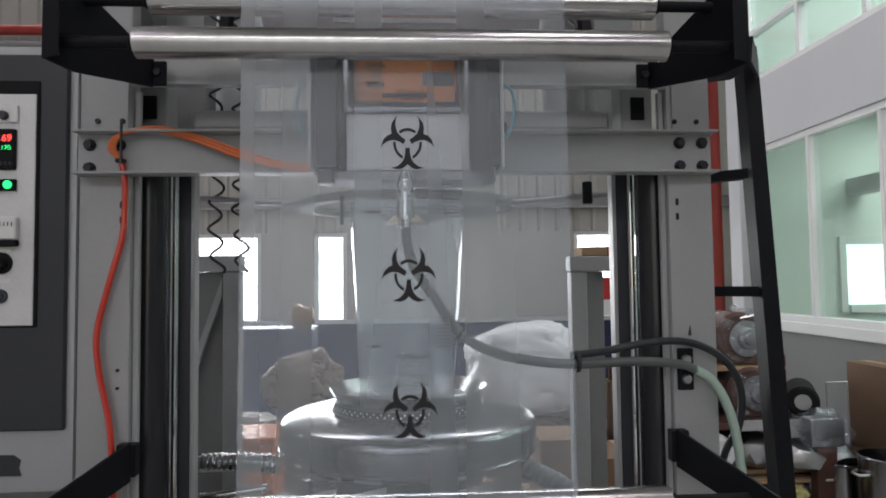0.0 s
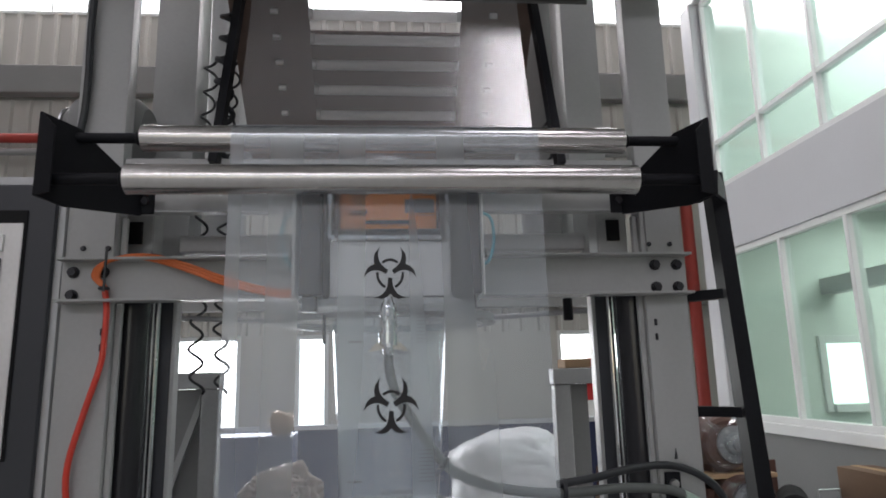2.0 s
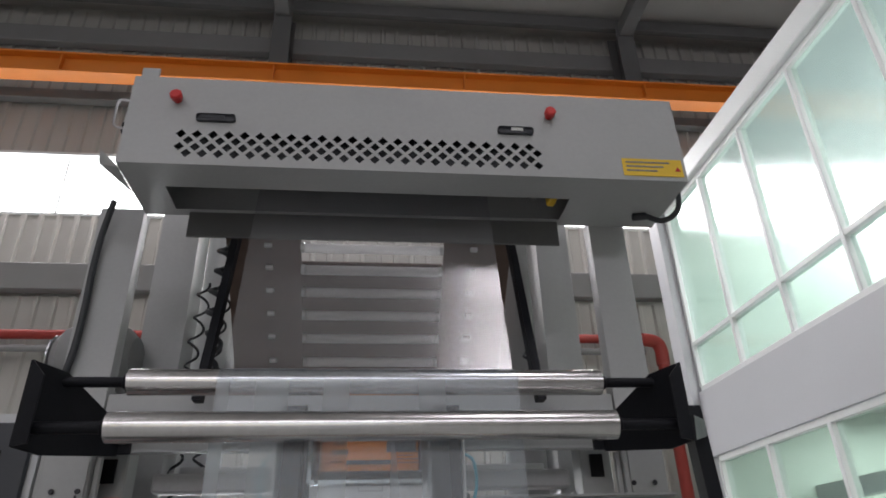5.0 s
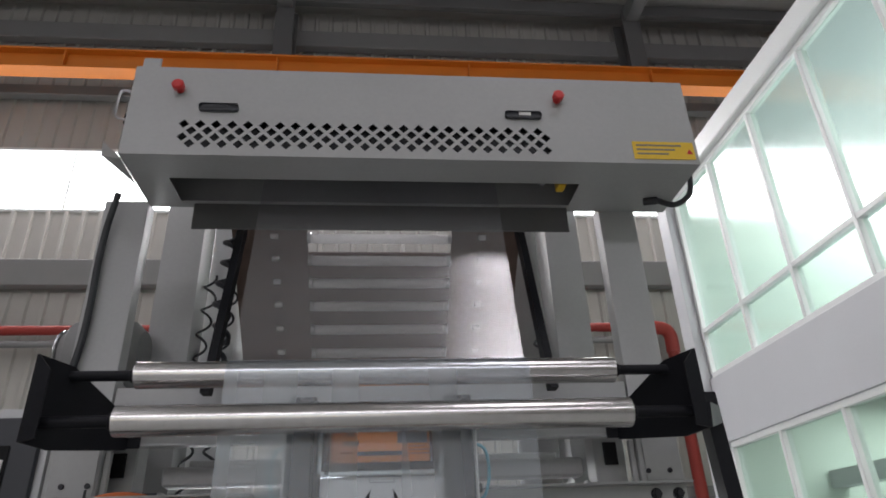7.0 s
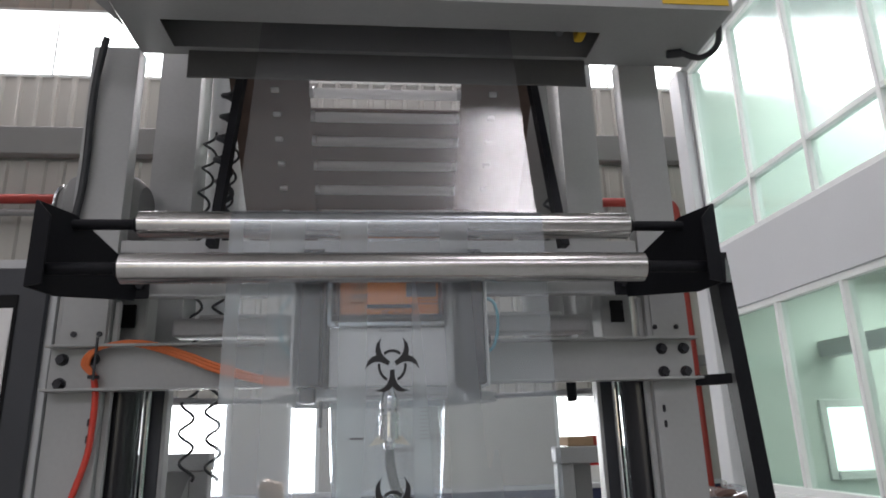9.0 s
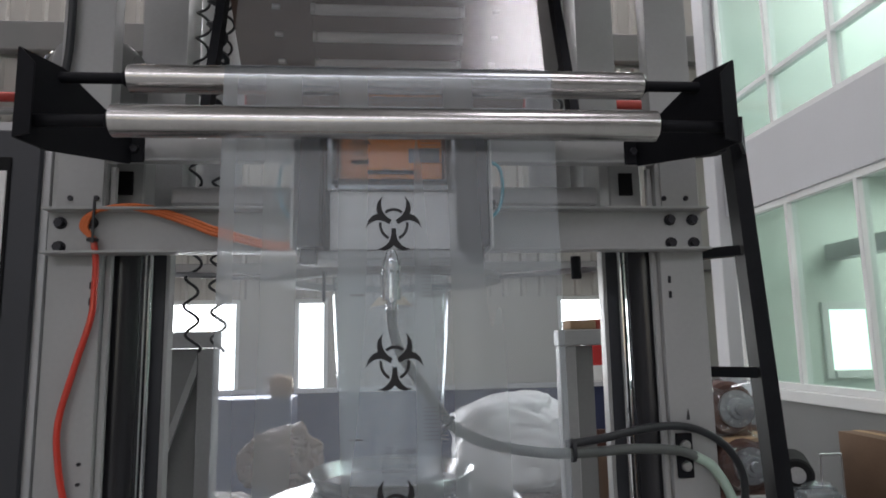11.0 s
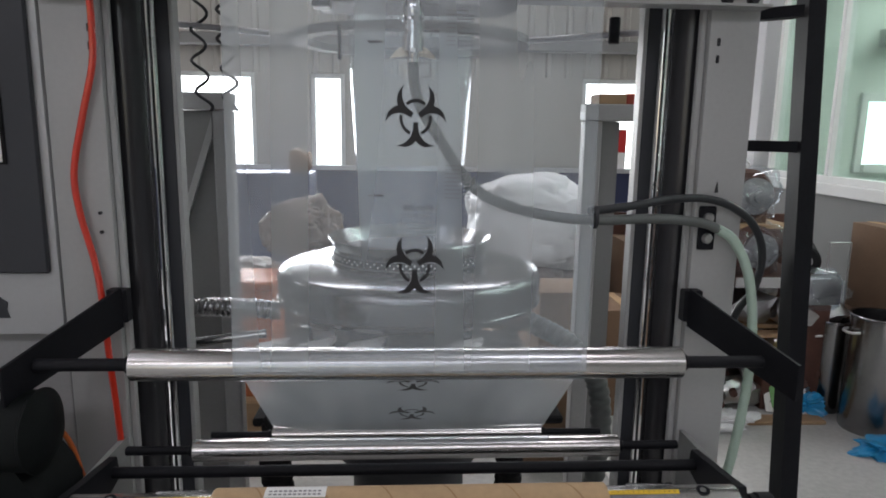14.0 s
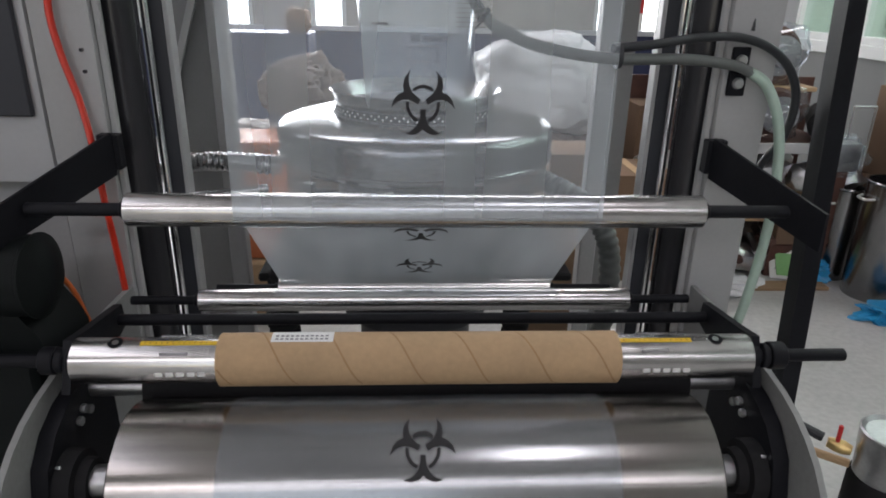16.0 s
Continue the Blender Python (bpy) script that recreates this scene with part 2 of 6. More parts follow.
# ---- builders ----
def box(x0, x1, y0, y1, z0, z1, bevel=0.0, seg=1, bm=None):
    bm = bm or bmesh.new()
    m = Matrix.Translation(((x0 + x1) / 2, (y0 + y1) / 2, (z0 + z1) / 2)) @ Matrix.Diagonal((abs(x1 - x0), abs(y1 - y0), abs(z1 - z0), 1))
    made = bmesh.ops.create_cube(bm, size=1, matrix=m)["verts"]
    if bevel:
        edges = list({e for v in made for e in v.link_edges})
        bmesh.ops.bevel(bm, geom=edges, offset=bevel, segments=seg, affect="EDGES", profile=0.6)
    return bm


def lathe(profile, p0, axis, seg=32, bm=None, close=False):
    """Turns (distance along the axis, radius) pairs round an axis from p0."""
    bm = bm or bmesh.new()
    a = Vector(axis).normalized()
    q = a.to_track_quat("Z", "Y").to_matrix()
    rings = []
    for d, r in profile:
        rings.append([bm.verts.new(Vector(p0) + q @ Vector((r * math.cos(2 * math.pi * k / seg), r * math.sin(2 * math.pi * k / seg), d))) for k in range(seg)])
    for lo, hi in zip(rings, rings[1:] + (rings[:1] if close else [])):
        for k in range(seg):
            bm.faces.new((lo[k], lo[(k + 1) % seg], hi[(k + 1) % seg], hi[k]))
    if not close:
        if profile[0][1] > 0 :
            bm.faces.new(rings[0][::-1])
        if profile[-1][1] > 0:
            bm.faces.new(rings[-1])
    return bm


def cyl(p0, p1, r, seg=24, chamfer=0.0, bm=None):
    p0, p1 = Vector(p0), Vector(p1)
    n = (p1 - p0).length
    prof = [(0, r - chamfer), (chamfer, r), (n - chamfer, r), (n, r - chamfer)] if chamfer else [(0, r), (n, r)]
    return lathe(prof, p0, p1 - p0, seg, bm)


def smooth_path(points, steps=8):
    p = [Vector(q) for q in points]
    p = [2 * p[0] - p[1]] + p + [2 * p[-1] - p[-2]]
    out = []
    for i in range(1, len(p) - 2):
        for k in range(steps):
            t = k / steps
            out.append(0.5 * (2 * p[i] + (p[i + 1] - p[i - 1]) * t + (2 * p[i - 1] - 5 * p[i] + 4 * p[i + 1] - p[i + 2]) * t * t + (3 * p[i] - p[i - 1] - 3 * p[i + 1] + p[i + 2]) * t ** 3))
    return out + [p[-2]]


def sweep(path, r, seg=10, bm=None):
    """A round tube along a path; r is a radius, or a function of how far along it is."""
    bm = bm or bmesh.new()
    rings, up = [], Vector((0.12, 0.31, 0.94))
    for i, p in enumerate(path):
        d = (path[min(i + 1, len(path) - 1)] - path[max(i - 1, 0)]).normalized()
        side = up.cross(d).normalized()
        up = d.cross(side).normalized()
        rr = r(i / (len(path) - 1)) if callable(r) else r
        rings.append([bm.verts.new(p + rr * (side * math.cos(2 * math.pi * k / seg) + up * math.sin(2 * math.pi * k / seg))) for k in range(seg)])
    for lo, hi in zip(rings, rings[1:]):
        for k in range(seg):
            bm.faces.new((lo[k], lo[(k + 1) % seg], hi[(k + 1) % seg], hi[k]))
    bm.faces.new(rings[0][::-1])
    bm.faces.new(rings[-1])
    return bm


def hose(points, r, seg=10, steps=8, bm=None):
    return sweep(smooth_path(points, steps), r, seg, bm)


def slab(outline, normal, thick, bm=None):
    """A flat plate with that outline (3D points in one plane), thickened along normal."""
    bm = bm or bmesh.new()
    n = Vector(normal).normalized() * thick
    lo = [bm.verts.new(Vector(p)) for p in outline]
    hi = [bm.verts.new(Vector(p) + n) for p in outline]
    bm.faces.new(lo[::-1])
    bm.faces.new(hi)
    for k in range(len(lo)):
        j = (k + 1) % len(lo)
        bm.faces.new((lo[k], lo[j], hi[j], hi[k]))
    return bm


def lump(centre, size, seed=0, rough=0.18, sub=3):
    """An uneven rounded heap, as a full sack lies."""
    bm = bmesh.new()
    bmesh.ops.create_icosphere(bm, subdivisions=sub, radius=1)
    for v in bm.verts:
        n = v.co.normalized()
        k = 1 + rough * noise.noise(n * 1.6 + Vector((seed, 0, 0))) * 2 + 0.35 * rough * noise.noise(n * 6 + Vector((0, seed, 0)))
        k -= 0.55 * rough * (1 - min(1, 4 * abs(noise.noise(n * 3.5 + Vector((seed, seed, 0)))))) + 0.25 * rough * abs(noise.noise(n * 14 + Vector((seed, 0, seed))))
        q = Vector((abs(n.x) ** 0.75 * (1 if n.x > 0 else -1), abs(n.y) ** 0.75 * (1 if n.y > 0 else -1), abs(n.z) ** 0.8 * (1 if n.z > 0 else -1)))
        v.co = Vector(centre) + Vector((q.x * size[0] * k, q.y * size[1] * k, max(-1, q.z * k) * size[2]))
    return bm


def thing(name, label, category, at=(0, 0, 0), group="", kind=""):
    ob = new(name)
    ob.empty_display_size = 0.1
    ob.location = at
    return tagged(ob, label, category, group, kind)


def base_of(ob):
    p = Vector(ob.location)
    while ob.parent:
        ob = ob.parent
        p = p + Vector(ob.location)
    return p


def part(name, bm, material, parent=None, label="", category="", group="", kind="", sharp=35):
    """Links a bmesh, modelled in world metres, as one mesh object, under parent where given."""
    me = bpy.data.meshes.new(name)
    bmesh.ops.recalc_face_normals(bm, faces=bm.faces)
    bm.to_mesh(me)
    bm.free()
    me.materials.append(material)
    for p in me.polygons:
        p.use_smooth = True
    me.set_sharp_from_angle(angle=radians(sharp))
    ob = new(name, me)
    if parent:
        ob.parent = parent
        ob.location = -base_of(parent) if parent.data is None else (0, 0, 0)
    return tagged(ob, label, category, group, kind)


def sheet_part(name, verts, faces, material, parent=None, label="", category="", kind="", smooth=True):
    me = bpy.data.meshes.new(name)
    me.from_pydata([tuple(v) for v in verts], [], faces)
    me.materials.append(material)
    for p in me.polygons:
        p.use_smooth = smooth
    ob = new(name, me)
    if parent:
        ob.parent = parent
        ob.location = -base_of(parent) if parent.data is None else (0, 0, 0)
    return tagged(ob, label, category, "", kind)


def place(ob, m):
    """Sets where a shared piece stands under its parent."""
    ob.matrix_basis = m
    return ob


CX = 0.02  # the machine's middle

# ---- the hall ----
HX0, HX1, HY0, HY1, HZ = -11.0, 11.0, -9.0, 7.5, 9.6
part("floor", box(HX0, HX1, HY0, HY1 + 0.3, -0.2, 0.0), M_FLOOR, None, "grey polished concrete factory floor with stains", "floor", kind="structure")

# back wall: low wall with windows, ribbed sheets above
wall_back = thing("wall_back", "ribbed beige sheet-metal hall wall above a low masonry strip", "wall", (0, HY1, 0), kind="structure")
LOWWIN = [(-3.6, -2.75), (-2.6, -1.62), (-1.03, -0.66), (1.95, 2.9)]  # x ranges of the low windows
WZ0, WZ1 = 1.18, 2.16
edges = [HX0] + [v for w in LOWWIN for v in w] + [HX1]
for k in range(0, len(edges), 2):
    part("masonry", box(edges[k], edges[k + 1], HY1, HY1 + 0.2, WZ0, WZ1), M_WALL, wall_back)
part("dado", box(HX0, HX1, HY1 - 0.01, HY1 + 0.2, 0.0, WZ0 - 0.05), M_DADO, wall_back, "dark blue painted dado")
part("sill", box(HX0, HX1, HY1 - 0.06, HY1 + 0.2, WZ0 - 0.05, WZ0, 0.004), M_WHITEWALL, wall_back)
for k, (a, b) in enumerate(LOWWIN):
    w = thing("window_%d" % (k + 1), "overexposed low window in the hall wall with a pale frame", "window", (a, HY1, WZ0), kind="structure")
    part("pane", box(a, b, HY1 + 0.12, HY1 + 0.125, WZ0, WZ1), M_SKYPANE, w)
    for x in (a, b - 0.05):
        part("window_frame", box(x, x + 0.05, HY1 + 0.03, HY1 + 0.11, WZ0, WZ1, 0.004), M_FRAME, w)
    part("window_frame", box(a + 0.05, b - 0.05, HY1 + 0.03, HY1 + 0.11, WZ1 - 0.05, WZ1, 0.004), M_FRAME, w)


notice = thing("window_notice", "red and white notice standing in the low window", "notice", (2.38, HY1 + 0.06, WZ0))
part("board", box(2.27, 2.50, HY1 + 0.06, HY1 + 0.072, WZ0, 1.62, 0.002), M_WHITE, notice)
part("red_panel", box(2.28, 2.49, HY1 + 0.055, HY1 + 0.0595, 1.36, 1.61), M_RED, notice, "red printed panel")


def ribbed(x0, x1, y, z0, z1, pitch=0.21, depth=0.035):
    """One profiled wall sheet."""
    vs, fs, x = [], [], x0
    prof = []
    while x < x1 - 1e-6:
        for dx, d in ((0.0, 0), (0.13, 0), (0.15, 1), (0.19, 1)):
            if x + dx <= x1:
                prof.append((x + dx, y - d * depth))
        x += pitch
    prof.append((x1, y))
    for px, py in prof:
        vs += [(px, py, z0), (px, py, z1)]
    for k in range(len(prof) - 1):
        fs.append((2 * k, 2 * k + 2, 2 * k + 3, 2 * k + 1))
    return vs, fs


bands = ((WZ1, 4.92), (5.0, 6.02), (6.98, 9.5))
for z0, z1 in bands:
    x = HX0
    while x < HX1 - 0.01:
        vs, fs = ribbed(x, min(x + 1.05, HX1), HY1, z0, z1)
        sheet_part("sheet", vs, fs, M_WALL, wall_back, smooth=False)
        x += 1.05
part("outer_skin", box(HX0, HX1, HY1 + 0.02, HY1 + 0.2, WZ1, 6.02), M_WALL, wall_back)
part("outer_skin", box(HX0, HX1, HY1 + 0.02, HY1 + 0.2, 6.98, 9.6), M_WALL, wall_back)
for z, h in ((2.42, 0.12), (4.95, 0.34), (7.74, 0.16), (8.75, 0.3)):
    part("girt", box(HX0, HX1, HY1 - 0.18, HY1 - 0.04, z, z + h, 0.01), M_GIRT, wall_back, "dark grey horizontal wall girt")
cler = thing("window_9", "long overexposed clerestory window strip high in the wall", "window", (0, HY1, 6.02), kind="structure")
x = HX0
while x < HX1 - 0.1:
    part("pane", box(x + 0.01, x + 1.39, HY1 + 0.1, HY1 + 0.105, 6.06, 6.94), M_SKYPANE, cler)
    part("window_frame", box(x - 0.01, x + 0.01, HY1 + 0.05, HY1 + 0.1, 6.06, 6.94, 0.002), M_FRAME, cler)
    x += 1.4
for z in (6.02, 6.94):
    part("window_frame", box(HX0, HX1, HY1 - 0.02, HY1 + 0.1, z, z + 0.04, 0.004), M_FRAME, cler)

# unseen side and front walls, added to close the hall
part("wall_west", box(HX0 - 0.2, HX0, HY0, HY1 + 0.2, 0, 9.6), M_WALL, None, "unseen pale sheet-metal side wall, added to close the hall", "wall", kind="structure")
part("wall_east", box(HX1, HX1 + 0.2, HY0, HY1 + 0.2, 0, 9.6), M_WALL, None, "unseen pale sheet-metal side wall, added to close the hall", "wall", kind="structure")
front = thing("wall_south", "unseen hall wall, added with a wide opening that lets light in", "wall", (0, HY0, 0), kind="structure")
part("masonry", box(HX0, -4.6, HY0 - 0.2, HY0, 0, 6.0), M_WALL, front)
part("masonry", box(0.6, HX1, HY0 - 0.2, HY0, 0, 6.0), M_WALL, front)
part("lintel", box(-4.6, 0.6, HY0 - 0.2, HY0, 5.0, 6.0), M_WALL, front)
part("upper_wall", box(HX0, HX1, HY0 - 0.2, HY0, 7.0, 9.6), M_WALL, front)
ground = part("ground", box(-60, 60, -120, HY0 - 0.2, -0.25, -0.02), M_FLOOR, None, "unseen concrete yard, added outside the door opening", "ground", kind="structure")

# roof, purlins, trusses
roof = bmesh.new()
for x0, x1 in ((HX0 - 0.2, -5.7), (-4.3, 1.3), (2.6, HX1 + 0.2)):
    box(x0, x1, HY0 - 0.2, HY1 + 0.2, 9.6, 9.7, bm=roof)
# these two openings are unseen, added for the rooflight lamps
for x0, x1, y0, y1 in ((-5.7, -4.3, -6.2, 3.2), (1.3, 2.6, -3.6, -1.0)):
    box(x0, x1, HY0 - 0.2, y0, 9.6, 9.7, bm=roof)
    box(x0, x1, y1, HY1 + 0.2, 9.6, 9.7, bm=roof)
part("ceiling", roof, M_ROOF, None, "sheet roof of the hall with added openings for unseen rooflights", "ceiling", kind="structure")
for y in (7.1, 5.9, 4.7):
    part("purlin", box(HX0, HX1, y - 0.05, y + 0.05, 9.35, 9.55, 0.005), M_TRUSS, None, "dark roof purlin of cold-formed steel", "purlin", group="roof purlins", kind="structure")
for x in (-6.6, -1.35, 3.75, 8.9):
    tr = thing("column", "dark grey steel hall column carrying the crane rail", "column", (x, 7.1, 0), group="hall columns", kind="structure")
    part("web", box(x - 0.012, x + 0.012, 6.98, 7.30, 6.98, 9.35), M_TRUSS, tr)
    for y in (6.96, 7.30):
        part("flange", box(x - 0.13, x + 0.13, y, y + 0.02, 6.98, 9.35, 0.003), M_TRUSS, tr)
    part("rafter", box(x - 0.1, x + 0.1, HY0, 6.95, 9.1, 9.34, 0.005), M_TRUSS, tr)
crane = thing("crane_beam", "orange painted crane runway beam high along the wall", "beam", (0, 6.8, 7.64))
for z in (7.66, 7.95):
    part("flange", box(HX0, HX1, 6.68, 6.9, z, z + 0.03, 0.004), M_CRANE, crane)
part("web", box(HX0, HX1, 6.78, 6.8, 7.69, 7.95), M_CRANE, crane)
for x in (-9, -6.6, -4, -1.35, 1.2, 3.75, 6.3, 8.9):
    part("stiffener", box(x - 0.01, x + 0.01, 6.7, 6.775, 7.692, 7.948), M_CRANE, crane)

# red fire pipe along and down the wall
pipe = thing("fire_pipe", "red painted steel fire pipe clipped to the wall", "pipe", (3.52, 7.25, 0))
part("riser", hose([(3.52, 7.25, 0.0), (3.52, 7.25, 1.5), (3.52, 7.25, 3.0), (3.52, 7.25, 4.15)], 0.068, 14), M_REDPIPE, pipe)
part("elbow", hose([(3.52, 7.25, 4.05), (3.52, 7.25, 4.25), (3.46, 7.25, 4.34), (3.3, 7.25, 4.37)], 0.08, 14), M_REDPIPE, pipe)
part("run", cyl((HX0, 7.25, 4.37), (3.35, 7.25, 4.37), 0.055, 14), M_REDPIPE, pipe)
part("conduit", cyl((HX0, 7.22, 4.2), (3.3, 7.22, 4.2), 0.04, 10), M_GIRT, pipe, "grey conduit under the red pipe")

# ---- office partition along x = 2.5 ----
PX, PY0, PY1 = 3.0, -3.85, 5.69
office = thing("wall_office", "white two-storey office partition with a grey dado", "wall", (PX, 0, 0), kind="structure")
part("dado", box(PX, PX + 0.1, PY0, PY1 - 0.15, 0, 1.17), mat("grey_dado_panel", (0.20, 0.205, 0.205), 0.55, vary=0.06, scale=2, dirt=0.05), office)
part("sill", box(PX - 0.03, PX + 0.1, PY0, PY1 - 0.15, 1.17, 1.252, 0.006), M_FRAME, office)
part("band", box(PX - 0.02, PX + 0.12, PY0, PY1 - 0.15, 2.692, 3.256, 0.004), M_WHITEWALL, office)
part("cornice", box(PX - 0.06, PX + 0.12, PY0, PY1, 5.128, 5.335, 0.01), M_FRAME, office)
part("pillar", box(PX - 0.09, PX + 0.1, PY1 - 0.15, PY1 + 0.05, 0, 5.128, 0.006), M_WHITEWALL, office)
part("end_wall_low", box(PX + 0.1, 7.8, PY1 - 0.1, PY1, 0, 1.348), M_OFFICE, office)
part("end_wall_high", box(PX + 0.1, 7.8, PY1 - 0.1, PY1, 1.876, 5.31), M_OFFICE, office)
part("end_wall_side", box(PX + 0.1, 3.862, PY1 - 0.1, PY1, 1.348, 1.876), M_OFFICE, office)
part("end_wall_side", box(4.27, 7.8, PY1 - 0.1, PY1, 1.348, 1.876), M_OFFICE, office)
part("rear_wall", box(7.8, 7.9, PY0, PY1, 0, 5.31), M_OFFICE, office)
part("near_wall", box(PX + 0.1, 7.8, PY0 - 0.1, PY0, 0, 5.31), M_OFFICE, office)
part("office_ceiling", box(PX + 0.12, 7.8, PY0, PY1 - 0.1, 3.08, 3.25), M_WHITEWALL, office)
part("office_roof", box(PX, 7.8, PY0, PY1 - 0.1, 5.312, 5.37), M_WHITEWALL, office)
part("floor_slab", box(PX + 0.1, 7.8, PY0, PY1 - 0.1, 0.0, 0.02), M_FLOOR, office)
part("beam", box(PX + 0.9, PX + 1.05, PY0, PY1 - 0.1, 2.31, 2.45), M_WHITEWALL, office)
owin = thing("window_10", "bright small window in the office end wall", "window", (4.06, PY1, 1.35), kind="structure")
part("pane", box(3.862, 4.27, PY1 - 0.04, PY1 - 0.035, 1.348, 1.876), M_SKYPANE2, owin)
part("window_frame", box(3.80, 3.862, PY1 - 0.13, PY1 - 0.1, 1.28, 1.94, 0.003), M_FRAME, owin)
part("window_frame", box(4.27, 4.332, PY1 - 0.13, PY1 - 0.1, 1.28, 1.94, 0.003), M_FRAME, owin)
part("window_frame", box(3.862, 4.27, PY1 - 0.13, PY1 - 0.1, 1.876, 1.94, 0.003), M_FRAME, owin)
part("window_sill", box(3.862, 4.27, PY1 - 0.16, PY1 - 0.1, 1.28, 1.348, 0.003), M_FRAME, owin)


def glazing(name, label, ys, z0, z1, rails=()):
    """A strip of fixed panes in white frames along the partition."""
    w = thing(name, label, "window", (PX, ys[0], z0), kind="structure")
    for z in (z0, z1 - 0.05):
        part("window_frame", box(PX, PX + 0.08, ys[0], ys[-1], z, z + 0.05, 0.004), M_FRAME, w)
    for y in ys:
        part("mullion", box(PX - 0.003, PX + 0.083, y - 0.019, y + 0.019, z0 + 0.05, z1 - 0.05, 0.004), M_FRAME, w)
    levels = [z0 + 0.05, *rails, z1 - 0.05]
    for a, b in zip(ys, ys[1:]):
        for z in rails:
            part("rail", box(PX, PX + 0.08, a + 0.019, b - 0.019, z - 0.02, z + 0.02, 0.003), M_FRAME, w)
        for lo, hi in zip(levels, levels[1:]):
            p = part("pane", box(PX + 0.036, PX + 0.042, a + 0.019, b - 0.019, lo + (0.02 if lo in rails else 0), hi - (0.02 if hi in rails else 0)), M_GLASS, w)
            p.visible_shadow = False
    return w


ys = [5.51 - 0.726 * k for k in range(13)][::-1]
glazing("window_11", "upper green-tinted office glazing in white frames", ys, 3.256, 5.128, (3.70,))
glazing("window_12", "lower green-tinted office glazing in white frames", [5.46 - 0.747 * k for k in range(13)][::-1], 1.252, 2.692)

# ---- machine frame ----
fr = thing("machine_frame", "light grey painted steel machine frame with bolted crossbeams", "machine frame", (CX, 1.8, 0))


def hollow(x0, x1, y0, y1, z0, z1, **k):
    return box(x0, x1, y0, y1, z0, z1, 0.006, 2)


for s, (a, b) in ((-1, (-0.79, -0.665)), (1, (0.697, 0.813))):
    part("post", hollow(a, b, 1.70, 1.755, 0.0, 2.80), M_GREY, fr)
    # folded inner flange beside the face
    xi = b if s < 0 else a
    part("inner_flange", box(min(xi, xi - s * 0.016), max(xi, xi - s * 0.016), 1.716, 1.731, 0.0, 2.085, 0.003), M_GREY, fr)
    # cover plate on the post's head
    pl = part("cover_plate", box(a + 0.012, b - 0.004, 1.694, 1.70, 1.975, 2.11, 0.002), M_GREY, fr)
    for x in ((-0.743, -0.683) if s < 0 else (0.715, 0.773)):
        part("screw", cyl((x, 1.694, 2.0), (x, 1.688, 2.0), 0.0065, 12, 0.001), M_BOLT, fr)
    # small dark boxes stand for the shade inside the post's slots
    for z in (1.754, 1.792):
        part("slot", box(xi + s * 0.022 - 0.004, xi + s * 0.022 + 0.004, 1.697, 1.702, z - 0.009, z + 0.009, 0.002), M_BOLT, fr)
    if s < 0:
        for z in (1.386, 1.342):
            part("screw", cyl((-0.691, 1.70, z), (-0.691, 1.694, z), 0.004, 10), M_BOLT, fr)
    part("rear_post", hollow(*((-0.735, -0.60) if s < 0 else (0.62, 0.745)), 2.06, 2.2, 1.99, 3.3), M_GREY, fr)
    part("side_beam", box(*((-0.73, -0.67) if s < 0 else (0.70, 0.74)), 1.756, 2.2, 1.93, 1.988, 0.004), M_GREY, fr)

# front crossbeam: a channel with its flanges to the front
part("crossbeam_web", box(-0.785, 0.805, 1.684, 1.699, 1.868, 1.964), M_GREY, fr)
for z in (1.862, 1.964):
    part("crossbeam_flange", box(-0.785, 0.81, 1.645, 1.699, z, z + 0.006, 0.001), M_GREY, fr)
for x, z in ((-0.757, 1.938), (-0.757, 1.881), (-0.686, 1.938), (0.722, 1.942), (0.781, 1.942), (0.722, 1.883), (0.781, 1.883)):
    b = part("bolt", cyl((x, 1.684, z), (x, 1.668, z), 0.0115, 6, 0.001), M_BOLT, fr)
    part("washer", cyl((x, 1.684, z), (x, 1.6805, z), 0.0145, 16), M_BOLT, b)
# upper plate behind the top rollers
part("upper_beam", box(-0.66, 0.692, 1.699, 1.72, 2.092, 2.24, 0.003), M_GREY, fr)
part("upper_beam_lip", box(-0.66, 0.692, 1.665, 1.699, 2.086, 2.092, 0.001), M_GREY, fr)
# second beam, further back at the level of the crossbeam
part("rear_beam", box(-0.55, 0.57, 2.05, 2.09, 2.04, 2.11, 0.004), M_GREY, fr)
part("tie_tube", box(-0.545, 0.575, 1.79, 1.86, 2.005, 2.055, 0.012, 3), M_STAND, fr)
for x in (-0.655, 0.652):
    part("slide_block", box(x - 0.045, x + 0.045, 1.79, 1.87, 1.98, 2.25, 0.004), M_GREY, fr)
    # black box put in for the shade of an opening
    part("slide_gap_shade", box(x - 0.018, x + 0.018, 1.782, 1.7895, 2.03, 2.09), M_RUBBER, fr)
